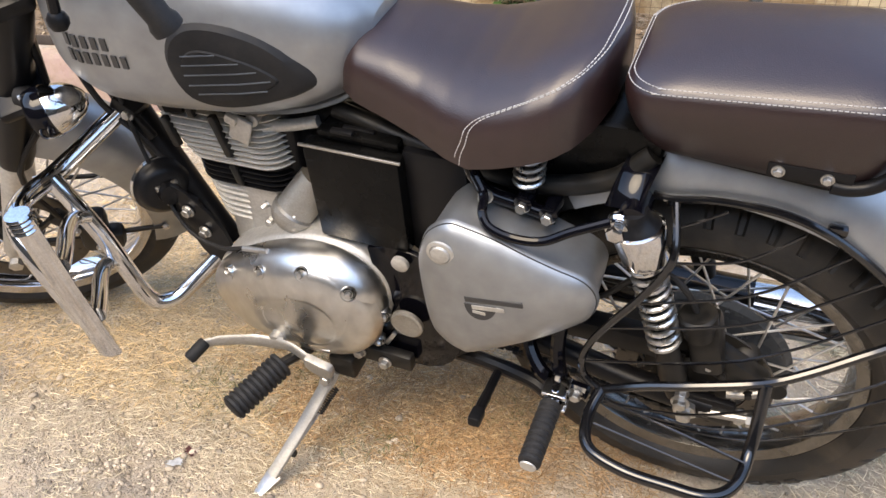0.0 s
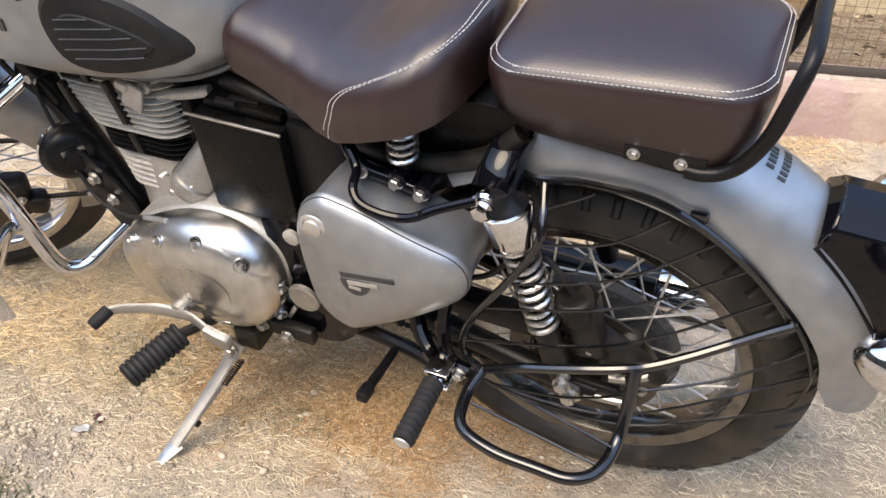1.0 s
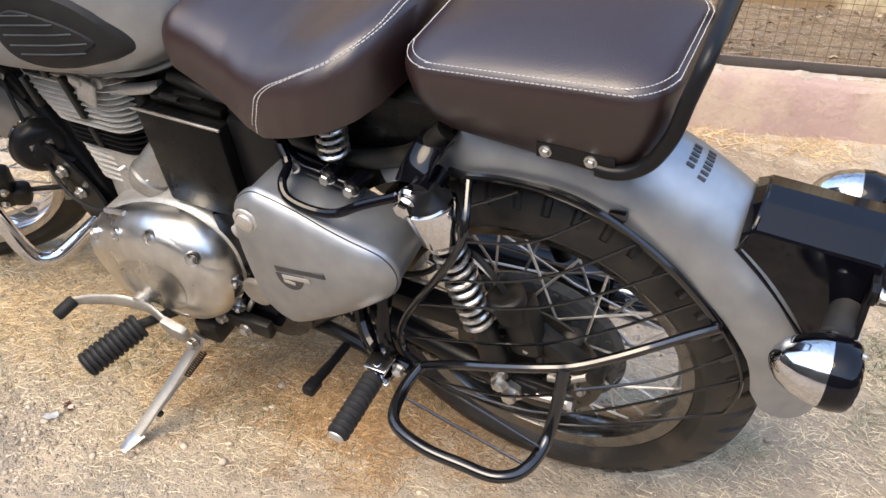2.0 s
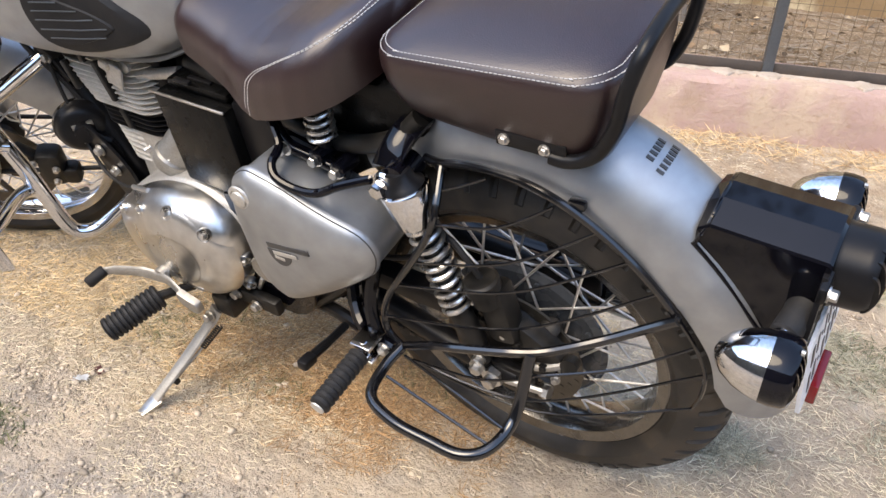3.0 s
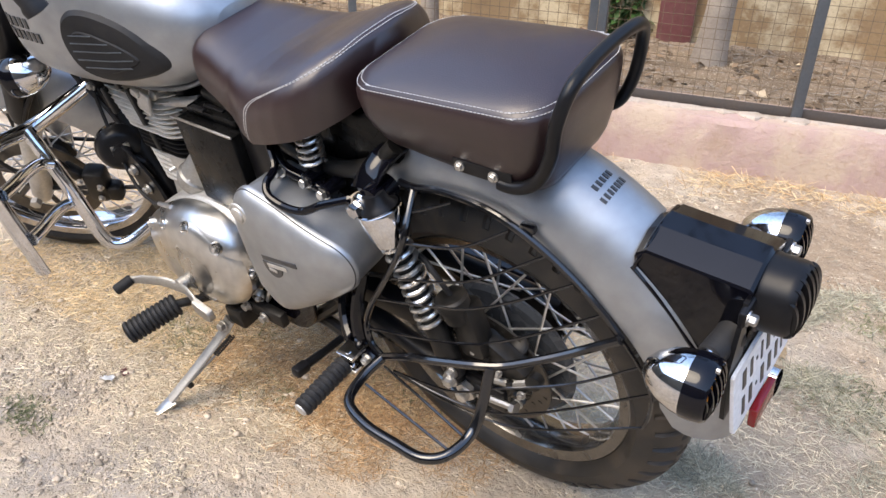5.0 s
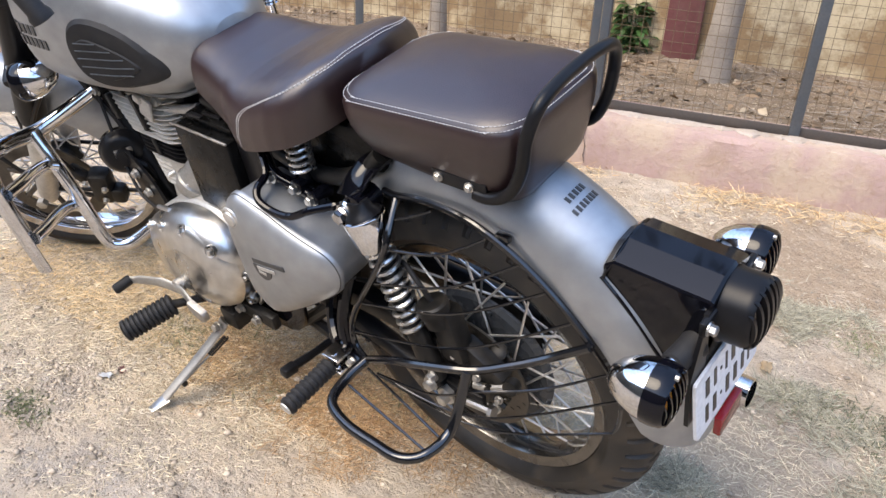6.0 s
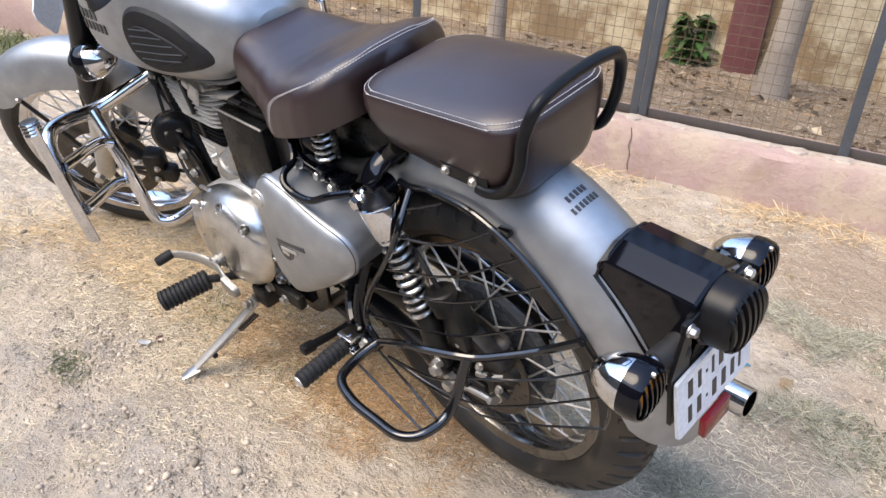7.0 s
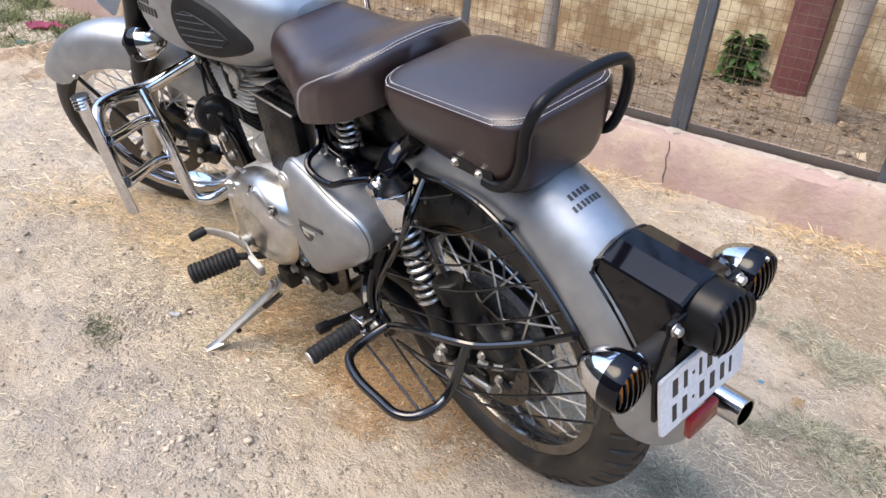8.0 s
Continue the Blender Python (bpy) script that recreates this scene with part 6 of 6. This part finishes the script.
# ---- straw, pebbles, litter ----
def straw(name, count, area, material, label, length=(0.02, 0.07), density=None, rad=0.0008, seed=1, up=0.35, avoid=True):
    """Thin bent blades lying on the soil."""
    g = random.Random(seed)
    verts, faces = [], []
    made = 0
    while made < count:
        x, y = g.uniform(*area[0]), g.uniform(*area[1])
        if density and g.random() > density(x, y):
            made += 0.25
            continue
        made += 1
        a, el, L = g.uniform(0, 6.283), g.uniform(-0.05, up), g.uniform(*length)
        z = ground_z(x, y) + 0.001
        dx, dy = math.cos(a) * math.cos(el), math.sin(a) * math.cos(el)
        dz = math.sin(el)
        r = rad * g.uniform(0.7, 1.6)
        sx, sy = -math.sin(a) * r, math.cos(a) * r
        bend = g.uniform(-0.25, 0.25) * L
        k = len(verts)
        for f, w in ((0, 1), (0.5, 1), (1, 0.35)):
            px, py, pz = x + dx * L * f - sy / r * 0 + bend * f * f * -dy, y + dy * L * f + bend * f * f * dx, z + dz * L * f
            verts.append((px - sx * w, py - sy * w, pz))
            verts.append((px, py, pz + r * 1.2 * w))
            verts.append((px + sx * w, py + sy * w, pz))
        for i in (0, 3):
            faces += [(k + i, k + i + 1, k + i + 4, k + i + 3), (k + i + 1, k + i + 2, k + i + 5, k + i + 4)]
    me = bpy.data.meshes.new(name)
    me.from_pydata(verts, [], faces)
    ob = link(name, me, material, None, label, 80)
    return tagged(ob, category="straw", kind="stuff")


def straw_density(x, y):
    n = noise.noise(Vector((x * 2.2 + 5, y * 2.2, 0))) + 0.7 * noise.noise(Vector((x * 8, y * 8, 2)))
    fade = max(0.0, min(1.0, (x + 2.6) / 1.0)) * max(0.0, min(1.0, (1.6 - x) / 0.8))
    fade *= 1 - 0.75 * max(0.0, min(1.0, (y - 0.3 * x - 0.55) / 0.3))
    return fade * min(1.0, max(0.03, 0.30 + 2.1 * n))


def bed_density(x, y):
    edge = y - (-0.36 + 0.30 * (x + 1.1))
    n = 0.16 * noise.noise(Vector((x * 4, y * 4, 11))) + 0.07 * noise.noise(Vector((x * 13, y * 13, 5)))
    k = max(0.0, min(1.0, (edge + n + 0.03) / 0.10)) * max(0.0, min(1.0, (0.06 - x + n) / 0.25)) * max(0.0, min(1.0, (x + 1.9) / 0.5)) * max(0.0, min(1.0, (1.0 - y) / 0.4))
    return k * min(1.0, 0.75 + 0.8 * noise.noise(Vector((x * 7, y * 7, 15))))


CLUMPS = ((0.18, 0.96, 0.42, 0.13), (0.42, 0.60, 0.26, 0.10), (0.26, 0.20, 0.15, 0.08), (0.62, 0.92, 0.30, 0.16), (0.75, 0.40, 0.30, 0.20))


def tail_density(x, y):
    k = max(0.95 - 1.25 * math.hypot((x - a) / p, (y - b) / q) for a, b, p, q in CLUMPS)
    n = noise.noise(Vector((x * 9, y * 9, 21))) + 0.6 * noise.noise(Vector((x * 25, y * 25, 4)))
    return max(0.0, min(1.0, k + 1.3 * n))


def thin_density(x, y):
    n = noise.noise(Vector((x * 3.1, y * 3.1, 21))) + 0.5 * noise.noise(Vector((x * 11, y * 11, 4)))
    return max(0.0, min(1.0, 3.0 * (n - 0.05))) * max(0.0, min(1.0, (x - 0.12) / 0.35)) * max(0.0, min(1.0, (y + 0.55) / 0.4)) * max(0.0, min(1.0, (2.3 - x) / 0.9))


straw("straw", 64000, ((-2.6, 1.6), (-0.85, 1.62)), STRAW, "scattered dry pale straw bits", (0.006, 0.032), straw_density, 0.00048, 3, 0.25)
straw("straw", 48000, ((-1.8, 0.6), (-0.6, 1.1)), GOLD, "bed of golden straw under the motorcycle", (0.010, 0.040), bed_density, 0.00048, 13, 0.4)
# darker brown straw in a ragged oval below the engine
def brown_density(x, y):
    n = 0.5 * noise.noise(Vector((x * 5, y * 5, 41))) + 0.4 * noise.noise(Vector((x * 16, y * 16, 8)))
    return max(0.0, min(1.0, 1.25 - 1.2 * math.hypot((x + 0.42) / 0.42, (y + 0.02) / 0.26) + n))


straw("straw", 26000, ((-0.95, 0.1), (-0.35, 0.35)), BROWNSTRAW, "brown straw under the engine", (0.008, 0.030), brown_density, 0.00055, 51, 0.5)
straw("dry_grass", 60000, ((-0.3, 1.2), (-0.1, 1.4)), PALE, "clumps of bleached dry grass behind the motorcycle", (0.012, 0.045), tail_density, 0.00060, 14, 0.7)
straw("dry_grass", 12000, ((0.1, 2.3), (-0.6, 2.0)), PALE, "thin bleached grass on the soil", (0.010, 0.03), thin_density, 0.00055, 15, 0.4)
straw("grass", 9000, ((-4.6, -3.2), (-0.2, 0.75)), GRASS, "rough green grass by the plinth", (0.02, 0.07),
      lambda x, y: max(0.0, 1.2 - 2.2 * abs((Vector((x, y, 0)) - W0).dot(WV) + 0.16)) * (1.0 if noise.noise(Vector((x * 3, y * 3, 9))) > -0.1 else 0.15), 0.0016, 16, 1.1)
straw("straw", 5000, ((-4.5, -1.5), (-1.3, 1.0)), STRAW, "scattered dry yellow straw", (0.02, 0.06), lambda x, y: max(0.05, 0.5 + noise.noise(Vector((x * 2, y * 2, 3)))), 0.0012, 4)


def edge_density(x, y):
    back = (Vector((x, y, 0)) - W0).dot(WV)
    n = noise.noise(Vector((x * 3.3, y * 3.3, 31)))
    return max(0.0, 1 - abs(back + 0.07) / 0.17) * max(0.0, min(1.0, 0.30 + 1.8 * n))


straw("straw", 15000, ((-3.5, 1.4), (0.3, 2.1)), GOLD, "dry straw heaped along the plinth", (0.02, 0.075), edge_density, 0.0007, 6, 0.7)
straw("straw", 9000, ((-3.5, 1.4), (0.3, 2.1)), BROWNSTRAW, "brown straw heaped along the plinth", (0.02, 0.06), edge_density, 0.0009, 61, 0.6)


def tuft_density(x, y):
    return 1.0 if noise.noise(Vector((x * 4.5, y * 4.5, 7))) > 0.45 else 0.0


straw("grass", 3000, ((-1.6, 1.4), (-0.75, 1.4)), GRASS, "sparse green grass tufts", (0.006, 0.020), tuft_density, 0.0006, 8, 1.1)

# clods and pebbles: lumpy little stones
g = random.Random(21)
ball = bmesh.new()
bmesh.ops.create_icosphere(ball, subdivisions=1, radius=1)
ball.verts.ensure_lookup_table()
bv = [v.co.copy() for v in ball.verts]
bf = [tuple(v.index for v in q.verts) for q in ball.faces]
ball.free()
verts, faces = [], []
for i in range(26000):
    x, y = g.uniform(-2.0, 1.3), g.uniform(-0.82, 1.55)
    if g.random() > 0.35 + 0.9 * noise.noise(Vector((x * 2.5, y * 2.5, 17))) + (0.7 if y < -0.3 else 0.0):
        continue
    r = g.uniform(0.0009, 0.0036) * (2.4 if g.random() < 0.06 else 1)
    m = Matrix.Translation((x, y, ground_z(x, y) + r * 0.25)) @ Matrix.Rotation(g.uniform(0, 6), 4, "Z") @ Matrix.Diagonal((r * g.uniform(0.8, 1.6), r, r * 0.7, 1))
    k = len(verts)
    verts += [m @ (v * g.uniform(0.75, 1.2)) for v in bv]
    faces += [tuple(k + q for q in fc) for fc in bf]
for cx, cy, rad, count in ((-0.91, -0.46, 0.15, 900), (-0.36, -0.50, 0.20, 700), (-0.60, -0.60, 0.22, 600), (0.10, -0.62, 0.22, 500), (0.75, 0.75, 0.35, 700)):   # loose crumbly heaps
    for i in range(count):
        d, a = rad * math.sqrt(g.random()), g.uniform(0, 6.283)
        x, y = cx + d * math.cos(a) * 1.4, cy + d * math.sin(a) * 0.8
        r = g.uniform(0.0015, 0.0042) * (2.0 if g.random() < 0.08 else 1) * (1.2 - 0.6 * d / rad)
        m = Matrix.Translation((x, y, ground_z(x, y) + r * 0.15)) @ Matrix.Rotation(g.uniform(0, 6), 4, "Z") @ Matrix.Diagonal((r * g.uniform(0.9, 1.7), r, r * 0.7, 1))
        k = len(verts)
        verts += [m @ (v * g.uniform(0.7, 1.2)) for v in bv]
        faces += [tuple(k + q for q in fc) for fc in bf]
me = bpy.data.meshes.new("pebbles")
me.from_pydata(verts, [], faces)
tagged(link("pebbles", me, STONE, None, "small beige pebbles and clods", 80), kind="stuff", category="pebbles")

bm = bmesh.new()
pale_bm = bmesh.new()
for i in range(6400):
    u, v = g.uniform(-5, 2.2), g.uniform(0.28, 1.45)
    if g.random() > 0.55 + 1.2 * noise.noise(Vector((u * 3, v * 3, 19))):
        continue
    p = PL @ Vector((u, v, 0))
    L = 0.012 + 0.055 * g.random() ** 2.5
    leaf_plane(pale_bm if i % 9 == 0 else bm, Vector((p.x, p.y, ground_z(p.x, p.y) + 0.006)), L, L * g.uniform(0.3, 0.6), Matrix.Rotation(g.uniform(0, 6.28), 4, "Z") @ Matrix.Rotation(g.uniform(-0.5, 0.3), 4, "Y") @ Matrix.Rotation(g.uniform(-0.8, 0.8), 4, "X"), g.uniform(-0.4, 0.5))
tagged(part("leaf_litter", bm, DEADLEAF, None, "brown dead leaves behind the fence", 80), kind="stuff", category="leaves")
tagged(part("leaf_litter", pale_bm, mat("pale_dead_leaf", (0.46, 0.36, 0.24), 0.8, scale=18, island=0.5), None, "pale curled dead leaves behind the fence", 80), kind="stuff", category="leaves")


# crack down the plinth
bm = bmesh.new()
pts = [(-0.672, 0.196), (-0.665, 0.165), (-0.671, 0.13), (-0.661, 0.095), (-0.665, 0.06), (-0.658, 0.03)]
for (x0, z0), (x1, z1) in zip(pts, pts[1:]):
    rbox((0.0011, 0.004, math.hypot(x1 - x0, z1 - z0) + 0.002), ((x0 + x1) / 2, -0.003, (z0 + z1) / 2), 0, Matrix.Rotation(math.atan2(x1 - x0, z1 - z0), 4, "Y"), bm)
bm.transform(PL)
tagged(part("trim", bm, DARK, None, "dark crack down the plinth wall"), kind="structure", category="crack")


def scrap(name, at, size, material, label, category, seed):
    """A crumpled flat scrap lying on the ground."""
    r = random.Random(seed)
    bm = bmesh.new()
    n = 7
    vs = [[None] * n for _ in range(n)]
    turn = Matrix.Rotation(r.uniform(0, 6.28), 4, "Z")
    for i in range(n):
        for j in range(n):
            u, v = i / (n - 1) - 0.5, j / (n - 1) - 0.5
            k = 1 - 0.35 * r.random() * (max(abs(u), abs(v)) > 0.4)
            q = turn @ Vector((u * size * k, v * size * 0.6 * k, r.uniform(0.0, 0.16) * size))
            vs[i][j] = bm.verts.new((at[0] + q.x, at[1] + q.y, ground_z(at[0], at[1]) + 0.002 + q.z))
    for i in range(n - 1):
        for j in range(n - 1):
            bm.faces.new((vs[i][j], vs[i + 1][j], vs[i + 1][j + 1], vs[i][j + 1]))
    bmesh.ops.solidify(bm, geom=bm.faces[:], thickness=0.0012)
    return part(name, bm, material, None, label, 60, category=category)


CLOTH = mat("pink_cloth", (0.50, 0.11, 0.19), 0.8, scale=12)
BLUE = mat("blue_plastic", (0.10, 0.42, 0.60), 0.4, scale=12)
TAN = mat("tan_leaf", (0.58, 0.43, 0.26), 0.7, scale=20)
scrap("wrapper", (-0.832, -0.378), 0.035, WHITE, "crumpled white paper scrap on the soil", "litter", 1)
scrap("wrapper", (-0.826, -0.340), 0.030, MAROON, "crumpled maroon foil scrap on the soil", "litter", 2)
scrap("cloth", (-3.58, 0.165), 0.20, CLOTH, "crumpled pink cloth by the plinth", "cloth", 3)
scrap("plastic_scrap", (-3.34, -0.01), 0.07, BLUE, "blue plastic scrap on the ground", "litter", 4)
scrap("plastic_scrap", (0.175, 0.69), 0.02, BLUE, "small blue plastic scrap on dry grass", "litter", 5)
scrap("dry_leaf", (0.28, 0.677), 0.05, TAN, "pale curled dry leaf on the soil", "leaf", 6)
scrap("dry_leaf", (0.06, 1.20), 0.025, TAN, "small yellow dry leaf on the soil", "leaf", 7)


def spot_density(spots):
    def f(x, y):
        return max(max(0.0, 1 - math.hypot((x - a) / r, (y - b) / (r * 0.6))) for a, b, r in spots)
    return f


straw("grass", 15000, ((-1.2, 0.8), (-0.7, 1.1)), GRASS, "small green grass tufts in the straw", (0.007, 0.020),
      spot_density(((-0.852, -0.548, 0.09), (-0.87, -0.166, 0.16), (-0.52, -0.16, 0.14), (-0.30, 0.02, 0.16), (0.40, 0.62, 0.15), (0.45, 0.95, 0.18), (-0.75, -0.02, 0.12))), 0.0007, 18, 1.0)

straw("weeds", 1000, ((-1.05, -0.65), (-0.68, -0.42)), WEED, "low dark green weed tuft on the soil", (0.006, 0.018),
      spot_density(((-0.852, -0.548, 0.085),)), 0.0010, 41, 0.8)
straw("weeds", 1500, ((0.30, 0.75), (0.40, 0.80)), WEED, "thin dark green weeds in the dry grass", (0.006, 0.020),
      spot_density(((0.52, 0.60, 0.20),)), 0.0008, 43, 0.8)

straw("twigs", 2600, ((-5.0, 2.4), (0.2, 4.2)), BARK, "thin dry twigs behind the fence", (0.05, 0.22),
      lambda x, y: 1.0 if 0.3 < (Vector((x, y, 0)) - W0).dot(WV) < 1.4 else 0.0, 0.0013, 31, 0.2)
